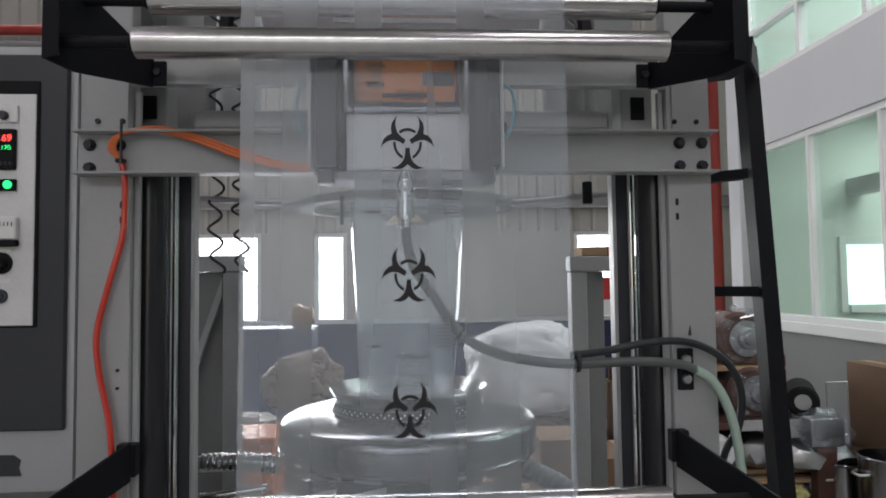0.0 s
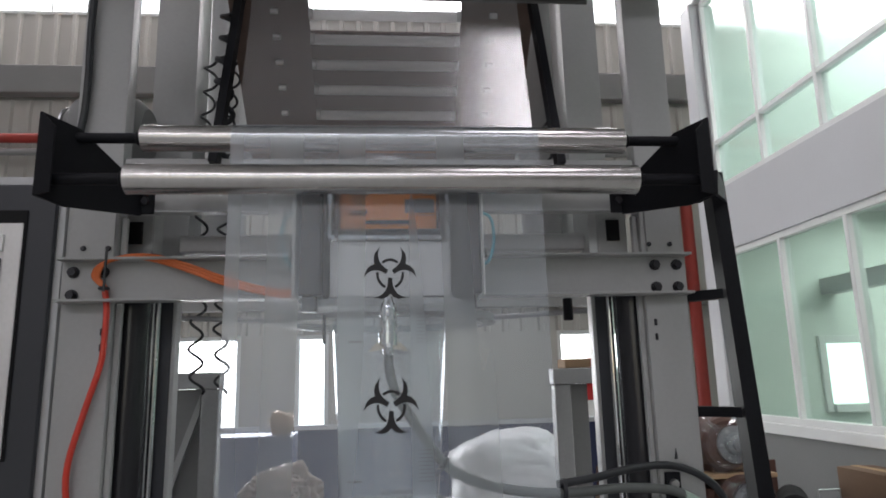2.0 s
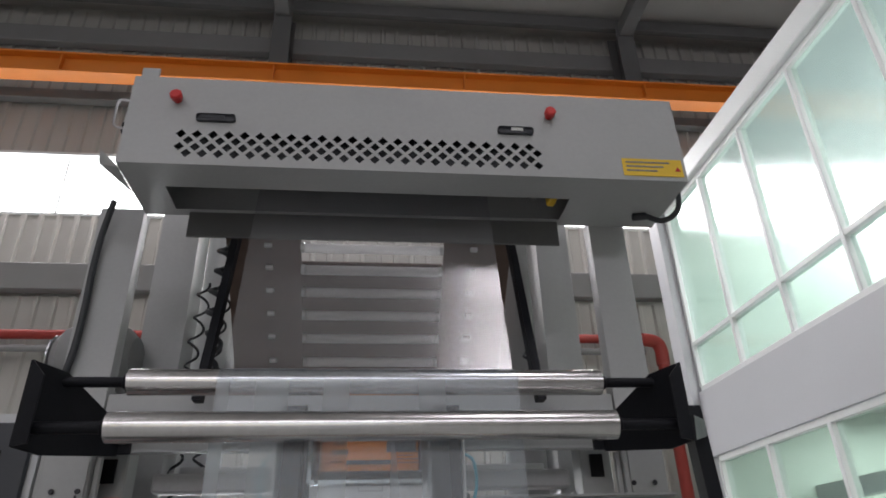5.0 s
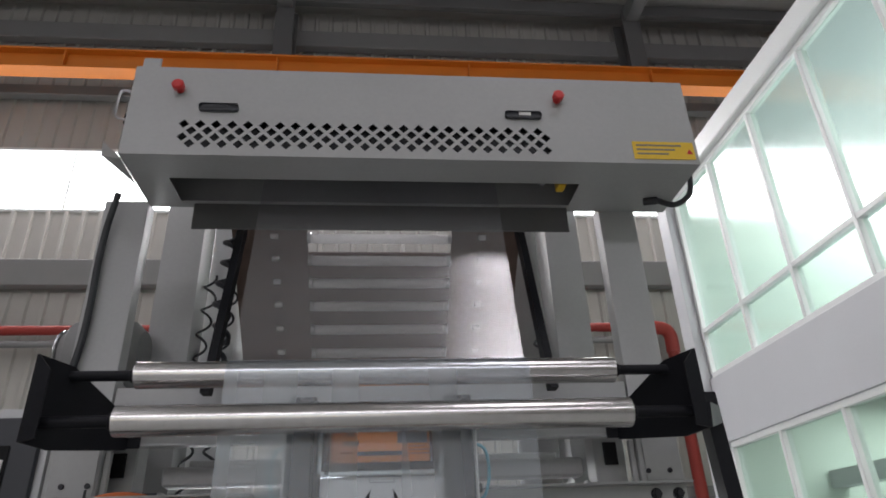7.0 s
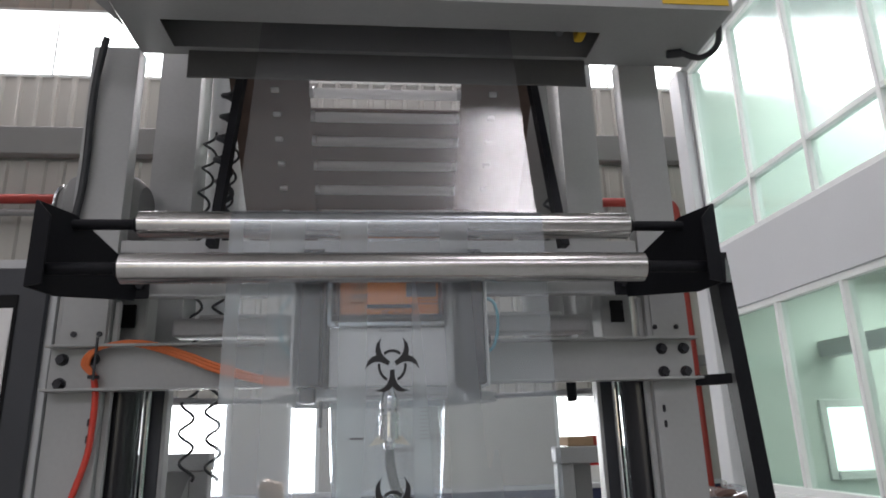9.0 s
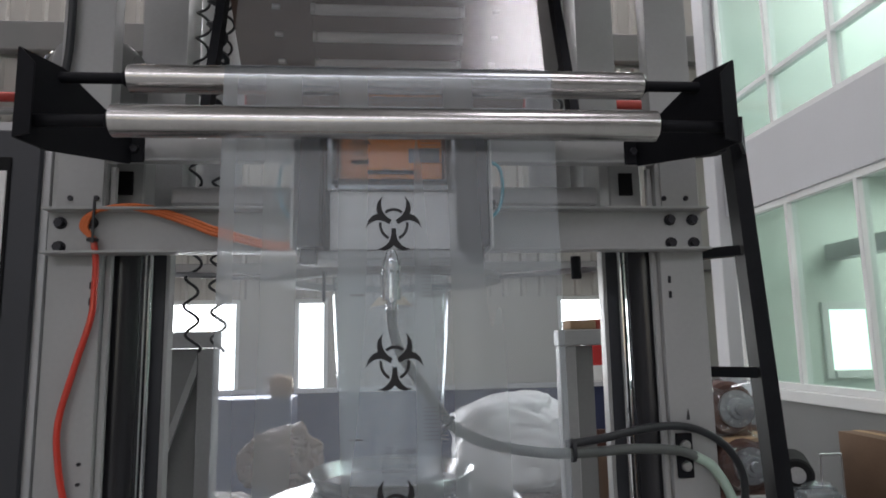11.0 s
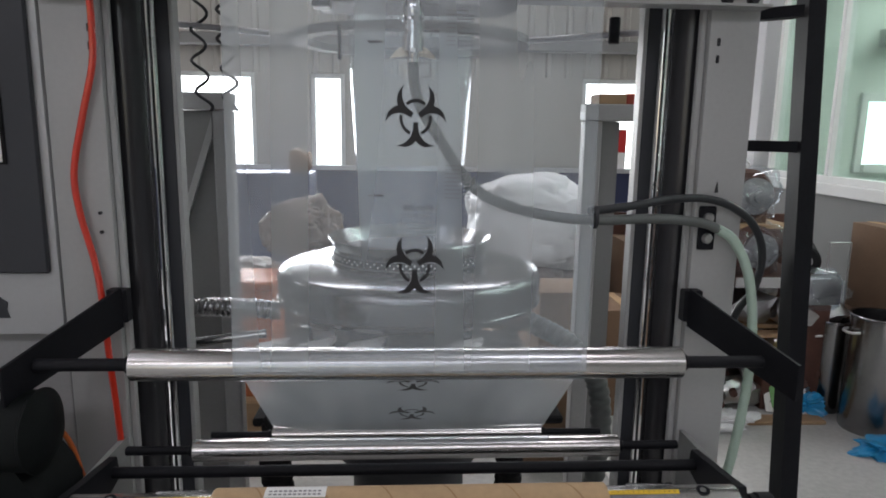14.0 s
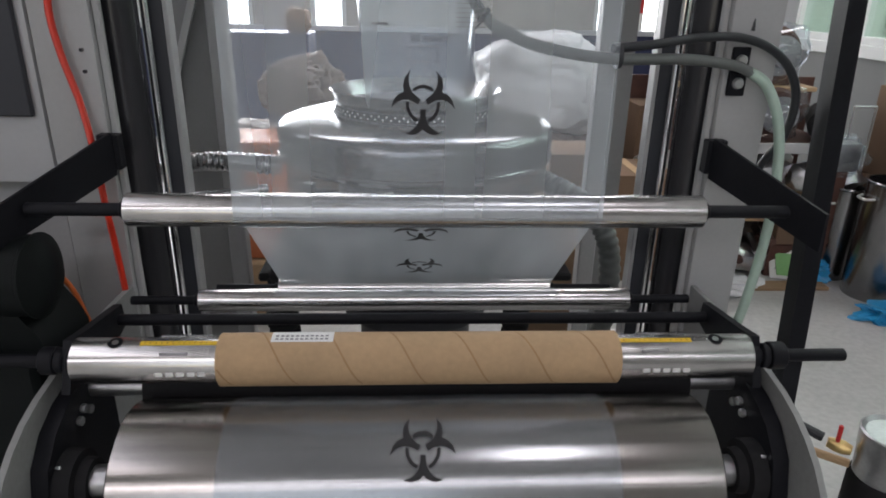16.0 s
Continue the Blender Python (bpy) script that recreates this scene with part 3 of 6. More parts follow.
# lifting columns behind the posts
for s in (-1, 1):
    x = CX + s * 0.655
    col = part("lift_column", cyl((x + s * 0.014, 1.795, 0.0), (x + s * 0.014, 1.795, 1.978), 0.046, 40), M_COLUMN, fr, "dark polished lifting column")
    part("guide_rod", cyl((x - s * 0.028, 1.85, 0.0), (x - s * 0.028, 1.85, 2.0), 0.010, 18), M_ROD, fr, "bright steel guide rod")
    part("column_cover", box(*sorted((x - s * 0.030, x - s * 0.065)), 1.862, 1.90, 0.0, 2.0, 0.002), M_DARK, fr)
    part("cover_edge", box(*sorted((x - s * 0.0652, x - s * 0.076)), 1.858, 1.90, 0.0, 2.0, 0.002), M_GREY, fr)

# round sleeve of the rear drive, seen above the crossbeam
for x, r in ((-0.56, 0.075), (0.592, 0.085)):
    part("round_duct", cyl((x, 2.32, 2.02), (x, 2.32, 3.2), r, 28), M_GIRT if x > 0 else M_GREY2, fr, "round duct behind the frame")


# ---- guide rollers ----
def guide_roller(label, x0, x1, y, z, r, shaft, group="guide rollers"):
    g = thing("guide_roller", label, "roller", ((x0 + x1) / 2, y, z), group)
    part("tube", cyl((x0, y, z), (x1, y, z), r, 48, 0.0015), M_CHROME, g)
    for x, s, e in ((x0, -1, shaft[0]), (x1, 1, shaft[1])):
        part("collar", cyl((x, y, z), (x + s * 0.012, y, z), r * 0.55, 20, 0.002), M_BLACK, g)
        part("journal", cyl((x + s * 0.012, y, z), (e, y, z), r * 0.4, 18, 0.001), M_BLACK, g, "black shaft end")
    return g


guide_roller("bright turned aluminium roller on black shaft ends", -0.531, 0.574, 1.391, 2.088, 0.0325, (-0.69, 0.728))
guide_roller("bright turned aluminium roller set behind another", -0.527, 0.574, 1.456, 2.203, 0.030, (-0.688, 0.728))
guide_roller("bright turned aluminium roller carrying the clear film", -0.530, 0.569, 1.428, 1.122, 0.032, (-0.715, 0.742))
guide_roller("shorter aluminium roller above the winder", -0.485, 0.517, 1.622, 0.840, 0.026, (-0.64, 0.665))
guide_roller("plain aluminium roller low behind the film", -0.341, 0.368, 1.80, 0.79, 0.022, (-0.50, 0.53))


def top_bracket(s):
    """Black folded plate that carries the two upper rollers."""
    X = lambda v: CX + s * v
    g = thing("roller_bracket", "black folded steel bracket holding two upper rollers", "bracket", (X(0.66), 1.6, 2.1), "roller brackets")
    a, b = Vector((X(0.716), 1.36, 0)), Vector((X(0.615), 1.655, 0))
    pts = [a + Vector((0, 0, 2.045)), a + Vector((0, 0, 2.225)), a.lerp(b, 0.33) + Vector((0, 0, 2.225)), b + Vector((0, 0, 2.145)), b + Vector((0, 0, 2.075)), a.lerp(b, 0.25) + Vector((0, 0, 2.04))]
    part("plate", slab(pts, (s, 0.35, 0), 0.006), M_BLACK, g)
    part("front_lip", slab([(X(0.716), 1.357, 2.045), (X(0.716), 1.357, 2.225), (X(0.684), 1.351, 2.19), (X(0.684), 1.351, 2.05)], (0, 1, 0), 0.006), M_BLACK, g)
    f = part("foot", box(min(X(0.586), X(0.636)), max(X(0.586), X(0.636)), 1.655, 1.664, 2.08, 2.14, 0.002), M_BLACK, g)
    part("bolt", cyl((X(0.606), 1.655, 2.111), (X(0.606), 1.645, 2.111), 0.010, 6, 0.001), M_BOLT, f)
    return g


def low_bracket(s):
    X = lambda v: CX + s * v
    g = thing("roller_bracket", "black flat steel bracket angled out from the post", "bracket", (X(0.70), 1.6, 1.15), "roller brackets")
    a, b = Vector((X(0.755), 1.355, 0)), Vector((X(0.665), 1.668, 0))
    pts = [a + Vector((0, 0, 1.065)), a + Vector((0, 0, 1.14)), b + Vector((0, 0, 1.218)), b + Vector((0, 0, 1.125))]
    p = part("plate", slab(pts, (s, 0.3, 0), 0.007), M_BLACK, g)
    f = part("foot", box(min(X(0.655), X(0.70)), max(X(0.655), X(0.70)), 1.668, 1.698, 1.135, 1.212, 0.002), M_BLACK, g)
    part("bolt", cyl((X(0.685), 1.668, 1.195), (X(0.685), 1.658, 1.195), 0.010, 6, 0.001), M_BOLT, f)
    return g


for s in (-1, 1):
    top_bracket(s)
    low_bracket(s)

# ---- black ladder-like guard beside the post ----
lad = thing("side_ladder", "black painted flat-bar ladder leaning beside the post", "ladder", (0.92, 1.55, 0))
rail_y = lambda z: 1.60 + (z - 1.08) * 0.10
part("rail", slab([(0.90, rail_y(0.0), 0.0), (0.913, rail_y(2.21), 2.21), (0.913, rail_y(2.21) + 0.05, 2.21), (0.90, rail_y(0.0) + 0.05, 0.0)], (1, 0, 0), 0.042), M_BLACK, lad)
for z in (2.13, 1.85, 1.545):
    part("rung", slab([(0.90, rail_y(z), z), (0.813, 1.75, z), (0.813, 1.79, z), (0.90, rail_y(z) + 0.045, z)], (0, 0, 1), 0.026), M_BLACK, lad)
part("top_arm", slab([(0.735, 1.36, 2.045), (0.74, 1.36, 2.10), (0.942, 1.70, 2.165), (0.942, 1.70, 2.12)], (0.8, -0.5, 0), 0.008), M_BLACK, lad)

# ---- film ----
FX0, FX1 = -0.328, 0.364
SYM_X, SYM_STEP, SYM_Z = 0.021, 0.278, 1.606


def web(name, run, material, parent, wave=0.0002, nx=40):
    """A sheet of film of the web's width that follows a run of (y, z)."""
    vs, fs = [], []
    for i, (y, z) in enumerate(run):
        for k in range(nx + 1):
            u = k / nx
            vs.append((FX0 + (FX1 - FX0) * u, y + wave * noise.noise(Vector((u * 9, z * 1.5, 3))), z))
    for i in range(len(run) - 1):
        for k in range(nx):
            a = i * (nx + 1) + k
            fs.append((a, a + 1, a + nx + 2, a + nx + 1))
    return sheet_part(name, vs, fs, material, parent)


def arc(cy, cz, r, a0, a1, n=10):
    return [(cy + r * math.cos(radians(a0 + (a1 - a0) * k / n)), cz + r * math.sin(radians(a0 + (a1 - a0) * k / n))) for k in range(n + 1)]


R = 0.0340
front_run = [(1.6476, 2.86), (1.615, 2.74), (1.5715, 2.58), (1.528, 2.42), (1.485, 2.262)] + arc(1.456, 2.203, 0.0318, 60, 180, 10)
front_run += [(1.4245, 2.15)] + [(1.4245, 2.10)] + [(1.4245 - 0.029 * k / 24, 2.09 - 0.968 * k / 24) for k in range(25)]
front_run += arc(1.428, 1.122, R, 185, 305, 10)
front_run += [(1.447 + (1.775 - 1.447) * k / 6, 1.095 + (0.812 - 1.095) * k / 6) for k in range(1, 7)]
film = thing("film_web", "clear polythene film web running down over the rollers", "plastic film", (CX, 1.42, 1.0))
web("upper_run", front_run[:6], M_FILM2, film)
web("roller_wrap", front_run[5:16], M_FILM5, film, 0)
web("front_run", front_run[15:44], M_FILM, film)
web("roller_wrap", front_run[43:54], M_FILM5, film, 0)
web("lower_run", front_run[53:], M_FILM3, film)


def hazard_symbol(m, parent, scale=0.055):
    """The three-horned warning sign, flat, in the plane of the film: three open horns and three pieces of a ring."""
    size = scale * 0.52

    def strip(name, left, right):
        bm = bmesh.new()
        vs = [[bm.verts.new((q[0] * size * 0.99, 0, q[1] * size * 1.11)) for q in pair] for pair in zip(left, right)]
        for (a, b), (c, e) in zip(vs, vs[1:]):
            if (b.co - e.co).length < 1e-7:
                bm.faces.new((a, b, c))
            else:
                bm.faces.new([v for v in (a, b, e, c)])
        bmesh.ops.remove_doubles(bm, verts=bm.verts, dist=1e-7)
        ob = part(name, bm, M_INK, parent)
        ob.matrix_basis = m

    # one half of an arm that points down: its inner and outer edge
    inner = [(0.165, -0.26), (0.175, -0.60), (0.24, -0.90), (0.38, -1.16), (0.60, -1.38), (0.87, -1.53), (1.20, -1.60)]
    outer = [(0.0, -0.27), (0.0, -0.60), (0.0, -0.98), (0.0, -1.36), (0.25, -1.58), (0.64, -1.71), (1.21, -1.615)]
    for k in range(3):
        c, n = math.cos(radians(120 * k)), math.sin(radians(120 * k))
        turn = lambda p, s: (s * p[0] * c - p[1] * n, s * p[0] * n + p[1] * c)
        for s in (-1, 1):
            strip("horn", [turn(p, s) for p in inner], [turn(p, s) for p in outer])
        way = lambda d, r: (r * math.cos(radians(90 + 120 * k + d)), r * math.sin(radians(90 + 120 * k + d)))
        steps = range(-38, 39, 4)
        strip("ring_piece", [way(d, 0.87) for d in steps], [way(d, 1.06) for d in steps])


def film_y(z):
    return 1.4245 - 0.029 * (2.09 - z) / 0.974


film_print = thing("film_print", "black warning symbols and marks printed down the film", "print", (SYM_X, 1.41, 1.6))
for k in range(-1, 2):
    z = SYM_Z + k * SYM_STEP
    hazard_symbol(Matrix.Translation((SYM_X, film_y(z) - 0.003, z)) @ Matrix.Translation(-film_print.location), film_print)

M_BAR = mat("milky_plastic_roller", (0.84, 0.82, 0.81), 0.32, 0.1, vary=0.05)
M_BROWNBOARD = mat("dark_brown_board", (0.115, 0.075, 0.060), 0.6, vary=0.2, scale=5, stretch=(1, 5, 5), bump=0.08)

through_light, outer = M_BAR.node_tree.nodes.new("ShaderNodeBsdfTranslucent"), M_BAR.node_tree.nodes.new("ShaderNodeMixShader")
through_light.inputs[0].default_value = (0.9, 0.9, 0.9, 1)
outer.inputs[0].default_value = 0.55
M_BAR.node_tree.links.new(M_BAR.node_tree.nodes["Principled BSDF"].outputs[0], outer.inputs[1])
M_BAR.node_tree.links.new(through_light.outputs[0], outer.inputs[2])
M_BAR.node_tree.links.new(outer.outputs[0], M_BAR.node_tree.nodes["Material Output"].inputs[0])

# ---- collapsing frame behind the upper film ----
col = thing("collapsing_frame", "collapsing frame of bright rollers between dark side rails", "machine frame", (CX, 1.9, 2.3))
for x in (-0.425, 0.455):
    part("side_rail", slab([(x, 1.60, 2.20), (x, 1.64, 2.20), (x, 1.90, 2.95), (x, 1.86, 2.95)], (1, 0, 0), 0.022), M_BLACK, col)
LEAN = 1.15  # metres back for each metre down
for k in range(-2, 8):
    z = 2.800 - 0.052 * k - 0.0013 * k * k
    y = 1.935 + LEAN * (2.800 - z)
    h = 0.0275 + 0.0013 * k  # half a slat, with a small overlap
    part("roller", cyl((-0.213, y, z), (0.243, y, z), 0.0165, 24, 0.003), M_BAR, col, "milky white plastic roller")
    for x in (-0.213, 0.243):
        part("end_cap", lathe([(0, 0.017), (0.012, 0.0185), (0.014, 0.012)], (x - (0.014 if x < 0 else 0.0), y - 0.004, z), (1, 0, 0), 14), M_ZINC, col, "bright roller end")
    for x in (-0.335, 0.362):
        part("side_roller", cyl((x - 0.012, y - 0.006, z + 0.004), (x + 0.012, y - 0.006, z + 0.004), 0.009, 14, 0.002), M_ZINC, col, "short bright side roller")
    for x0, x1 in ((-0.475, -0.2285), (0.2585, 0.495)):
        part("slat", slab([(x0, y + 0.020 - h * LEAN, z + h), (x1, y + 0.020 - h * LEAN, z + h), (x1, y + 0.020 + h * LEAN, z - h), (x0, y + 0.020 + h * LEAN, z - h)], (0, 0.7, 0.7), 0.014), M_BROWNBOARD, col, "brown wooden slat")
    if k > 0:
        part("backing", slab([(-0.228, y + 0.03 - h * LEAN, z + h), (0.258, y + 0.03 - h * LEAN, z + h), (0.258, y + 0.03 + h * LEAN, z - h), (-0.228, y + 0.03 + h * LEAN, z - h)], (0, 0.7, 0.7), 0.01), M_BROWNBOARD, col, "dark backing board")

M_GUARD = mat("dark_glossy_guard", (0.10, 0.10, 0.10), 0.3, vary=0.1)

# ---- treater box across the top ----
BX0, BX1, BY0, BY1, BZ0, BZ1 = -0.655, 0.902, 1.417, 1.688, 2.777, 3.06
tb = thing("treater_box", "light grey sheet-metal treater housing across the top of the machine", "machine housing", (CX, 1.55, BZ0))
# front sheet with a punched band of diamonds
P, NX, NR = 0.0415, 24, 4
gx0, gz1 = -0.525, 2.893
gz0 = gz1 - (NR + 1) * P / 2
gx1 = gx0 + (NX + 0.5) * P


def punched():
    bm = bmesh.new()
    y0, y1 = BY0, BY0 + 0.002
    hole = 0.34 * P

    def quad(*p):
        bm.faces.new([bm.verts.new((x, y0, z)) for x, z in p])

    for r in range(NR):
        cz = gz1 - P / 2 - r * P / 2
        for c in range(NX):
            cx = gx0 + P / 2 + c * P + (P / 2 if r % 2 else 0)
            o = [(cx + dx * P / 2, cz + dz * P / 2) for dx, dz in ((1, 0), (0, 1), (-1, 0), (0, -1))]
            i = [(cx + dx * hole, cz + dz * hole) for dx, dz in ((1, 0), (0, 1), (-1, 0), (0, -1))]
            for k in range(4):
                j = (k + 1) % 4
                quad(o[k], o[j], i[j], i[k])
                a, b = i[k], i[j]
                bm.faces.new([bm.verts.new(v) for v in ((a[0], y0, a[1]), (b[0], y0, b[1]), (b[0], y1, b[1]), (a[0], y1, a[1]))])
    # fill the saw-tooth rim out to a rectangle
    for c in range(NX):
        x = gx0 + c * P
        quad((x, gz1), (x + P / 2, gz1), (x, gz1 - P / 2))
        quad((x + P / 2, gz1), (x + P, gz1), (x + P, gz1 - P / 2))
        x += P / 2
        zb = gz0
        quad((x, zb), (x, zb + P / 2), (x + P / 2, zb))
        quad((x + P / 2, zb), (x + P, zb + P / 2), (x + P, zb))
    xr = gx0 + NX * P
    quad((xr, gz1), (gx1, gz1), (gx1, gz1 - P), (xr, gz1 - P / 2))
    quad((gx0, gz0), (gx0 + P / 2, gz0), (gx0 + P / 2, gz0 + P / 2), (gx0, gz0 + P))
    quad((gx0, gz1 - P / 2), (gx0 + P / 2, gz1 - P), (gx0, gz1 - 1.5 * P))
    quad((gx0, gz1 - 1.5 * P), (gx0 + P / 2, gz1 - 2 * P), (gx0, gz1 - 1.5 * P - 1e-4))
    for r in range(1, NR, 2):
        z = gz1 - P / 2 - r * P / 2
        if r + 2 < NR + 1:
            quad((gx1, z), (gx1 - P / 2, z - P / 2), (gx1, z - P))
    # plain sheet round the band
    for x0, x1, z0, z1 in ((BX0, BX1, gz1, BZ1), (BX0, BX1, BZ0, gz0), (BX0, gx0, gz0, gz1), (gx1, BX1, gz0, gz1)):
        quad((x0, z0), (x1, z0), (x1, z1), (x0, z1))
    return bm


part("front_sheet", punched(), M_GREY, tb, "grey sheet punched with a band of diamonds", sharp=20)
# dark sheet added for the shaded inside seen through the diamonds
part("inner_shade_sheet", box(BX0 + 0.02, BX1 - 0.02, BY0 + 0.03, BY0 + 0.036, BZ0 + 0.03, BZ1 - 0.03), M_DARK, tb)
part("top_sheet", box(BX0, BX1, BY0, BY1, BZ1, BZ1 + 0.003), M_GREY, tb)
part("back_sheet", box(BX0, BX1, BY1 - 0.003, BY1, BZ0, BZ1), M_GREY, tb)
for x in (BX0, BX1 - 0.003):
    part("end_sheet", box(x, x + 0.003, BY0 + 0.002, BY1 - 0.003, BZ0, BZ1), M_GREY, tb)
# underside with its long slot
SX0, SX1, SY0, SY1 = -0.56, 0.588, 1.53, 1.652
for x0, x1, y0, y1 in ((BX0, BX1, BY0, SY0), (BX0, BX1, SY1, BY1), (BX0, SX0, SY0, SY1), (SX1, BX1, SY0, SY1)):
    part("bottom_sheet", box(x0, x1, y0, y1, BZ0 - 0.003, BZ0), M_GREY, tb)
part("slot_roller", cyl((SX0, 1.59, BZ0 + 0.09), (SX1, 1.59, BZ0 + 0.09), 0.04, 28), M_RUBBER, tb, "black rubber roller inside the slot")
part("terminal", box(0.535, 0.56, 1.555, 1.60, BZ0 + 0.01, BZ0 + 0.06, 0.004), M_YELLOW, tb, "yellow terminal block")
part("terminal", box(0.48, 0.50, 1.56, 1.59, BZ0 + 0.02, BZ0 + 0.05, 0.004), M_STEEL, tb)
part("rear_guard", box(-0.525, 0.585, 1.665, 1.671, 2.69, 2.774, 0.002), M_GUARD, tb, "dark grey guard plate below the box")
for x in (-0.528, 0.516):
    k = part("knob", lathe([(0, 0.011), (0.012, 0.012), (0.013, 0.016), (0.028, 0.017), (0.032, 0.013)], (x, BY0, 2.983), (0, -1, 0), 8), M_RED, tb, "red hand knob")
for x in (-0.419, 0.413):
    # a raised dark oval stands for the shade inside the grip hole
    h = part("grip_slot_shade", box(x - 0.052, x + 0.052, BY0 - 0.004, BY0 - 0.0005, 2.913, 2.936, 0.010, 3), M_DARK, tb, "dark oval plate for the shade in a grip hole")
    part("latch", box(x - 0.022 + (0.01 if x > 0 else -0.02), x + 0.022, BY0 - 0.006, BY0 - 0.0042, 2.925, 2.938), M_WHITE if x > 0 else M_DARK, tb)
st = part("sticker", box(0.715, 0.892, BY0 - 0.0025, BY0 - 0.001, 2.787, 2.845), M_YELLOW, tb, "yellow warning sticker")
for k in range(3):
    part("print_bar", box(0.725, 0.855 - 0.02 * k, BY0 - 0.0035, BY0 - 0.0026, 2.83 - 0.014 * k, 2.835 - 0.014 * k), M_INK2, st)
part("warning_mark", slab([(0.868, BY0 - 0.0035, 2.805), (0.886, BY0 - 0.0035, 2.805), (0.877, BY0 - 0.0035, 2.821)], (0, 1, 0), 0.0008), M_RED, st)
part("corner_ear", slab([(BX0 - 0.002, 1.44, 2.777), (BX0 - 0.055, 1.44, 2.83), (BX0 - 0.06, 1.46, 2.80), (BX0 - 0.002, 1.56, 2.775)], (0, 0.2, -1), 0.004), M_GREY, tb)
part("top_ear", box(BX0 + 0.0, BX0 + 0.05, 1.45, 1.455, BZ1 + 0.003, BZ1 + 0.065, 0.003), M_GREY, tb)
for x in (-0.30, 0.30):
    part("lid_hinge", box(x - 0.075, x + 0.075, BY0 + 0.005, BY0 + 0.03, BZ1 + 0.003, BZ1 + 0.008, 0.001), M_STEEL, tb)
part("side_handle", hose([(BX0 + 0.004, 1.44, 2.99), (BX0 - 0.03, 1.43, 2.985), (BX0 - 0.035, 1.43, 2.94), (BX0 - 0.03, 1.43, 2.90), (BX0 + 0.004, 1.44, 2.895)], 0.0035, 8), M_STEEL, tb, "zinc wire handle")
part("side_plug", box(BX0 - 0.045, BX0 - 0.003, 1.50, 1.56, 2.93, 2.97, 0.008, 2), M_RUBBER, tb)
part("mains_cable", hose([(BX1 - 0.06, 1.60, BZ0 - 0.012), (BX1 - 0.01, 1.585, BZ0 - 0.035), (BX1 + 0.03, 1.56, BZ0 - 0.01), (BX1 + 0.025, 1.53, BZ0 + 0.05), (BX1 + 0.002, 1.51, BZ0 + 0.08)], 0.0085, 10), M_CABLE, tb, "black cable looping from below")
part("gland", cyl((BX1 - 0.095, 1.61, BZ0 - 0.012), (BX1 - 0.055, 1.60, BZ0 - 0.012), 0.012, 12, 0.002), M_CABLE, tb)
part("post_cable", hose([(-0.74, 1.66, 2.80), (-0.752, 1.67, 2.74), (-0.762, 1.68, 2.68), (-0.766, 1.685, 2.58), (-0.763, 1.685, 2.46), (-0.765, 1.685, 2.36), (-0.775, 1.69, 2.28), (-0.79, 1.74, 2.2)], 0.0095, 10), M_CABLE, None, "thick black cable hanging beside the post", "cable")
# rounded blower housing behind the post
bl = thing("blower_housing", "rounded grey blower housing behind the post", "blower", (-0.80, 2.0, 2.3))
part("casing", cyl((-0.94, 2.0, 2.42), (-0.712, 2.0, 2.42), 0.105, 32, 0.03), M_GIRT, bl)
part("end_cap", cyl((-0.955, 2.0, 2.42), (-0.94, 2.0, 2.42), 0.08, 32, 0.01), M_ALU, bl)
part("mount", box(-0.86, -0.745, 1.95, 2.06, 2.2, 2.33, 0.01), M_STAND, bl)

M_DULL = mat("dull_side_steel", (0.03, 0.03, 0.036), 0.35, 0.2, vary=0.2, scale=7, stretch=(5, 5, 0.6), bump=0.03)
M_CLAMP = mat("dull_brass", (0.45, 0.40, 0.33), 0.35, 1.0, vary=0.15)

# ---- print unit behind the film ----
pu = thing("print_unit", "small print unit with dark side plates and an orange hazard label", "print unit", (CX, 1.6, 1.84))
for s in (-1, 1):
    X = lambda v: CX + s * v
    def bx(a, b, y0, y1, z0, z1, bev=0.003):
        return box(min(X(a), X(b)), max(X(a), X(b)), y0, y1, z0, z1, bev)
    part("side_plate", bx(0.155, 0.212, 1.50, 1.70, 1.85, 2.16), M_DULL, pu, "dull dark steel side plate")
    part("inner_edge", bx(0.1502, 0.1545, 1.494, 1.70, 1.853, 2.16, 0.001), M_BLACK, pu, "black inner edge")
    part("edge_strip", bx(0.2125, 0.219, 1.492, 1.70, 1.845, 2.10), M_PANEL, pu, "bright outer edge")
    part("cheek", bx(0.135, 0.150, 1.56, 1.66, 1.99, 2.16), M_ALU, pu)
    part("foot", bx(0.165, 0.20, 1.51, 1.55, 1.815, 1.849), M_DULL, pu)
    part("end_clamp", bx(0.12, 0.134, 1.60, 1.66, 2.02, 2.15), M_RUST, pu)
    part("air_tube", hose([(X(0.215), 1.56, 2.06), (X(0.245), 1.55, 2.04), (X(0.252), 1.55, 1.99), (X(0.24), 1.55, 1.94), (X(0.215), 1.56, 1.92)], 0.004, 8), M_BLUE, pu, "blue air tube loop")
    part("elbow_fitting", bx(0.216, 0.235, 1.55, 1.57, 1.945, 1.965), M_RUBBER, pu)
part("plate", box(-0.120, 0.167, 1.56, 1.566, 1.853, 1.985, 0.001), M_PANEL, pu, "scuffed white plate")
part("blade_rail", box(-0.12, 0.166, 1.55, 1.575, 1.988, 2.000, 0.002), M_ALU, pu)
for x in (-0.105, 0.15):
    part("screw", cyl((x, 1.55, 1.994), (x, 1.545, 1.994), 0.004, 10), M_BOLT, pu)
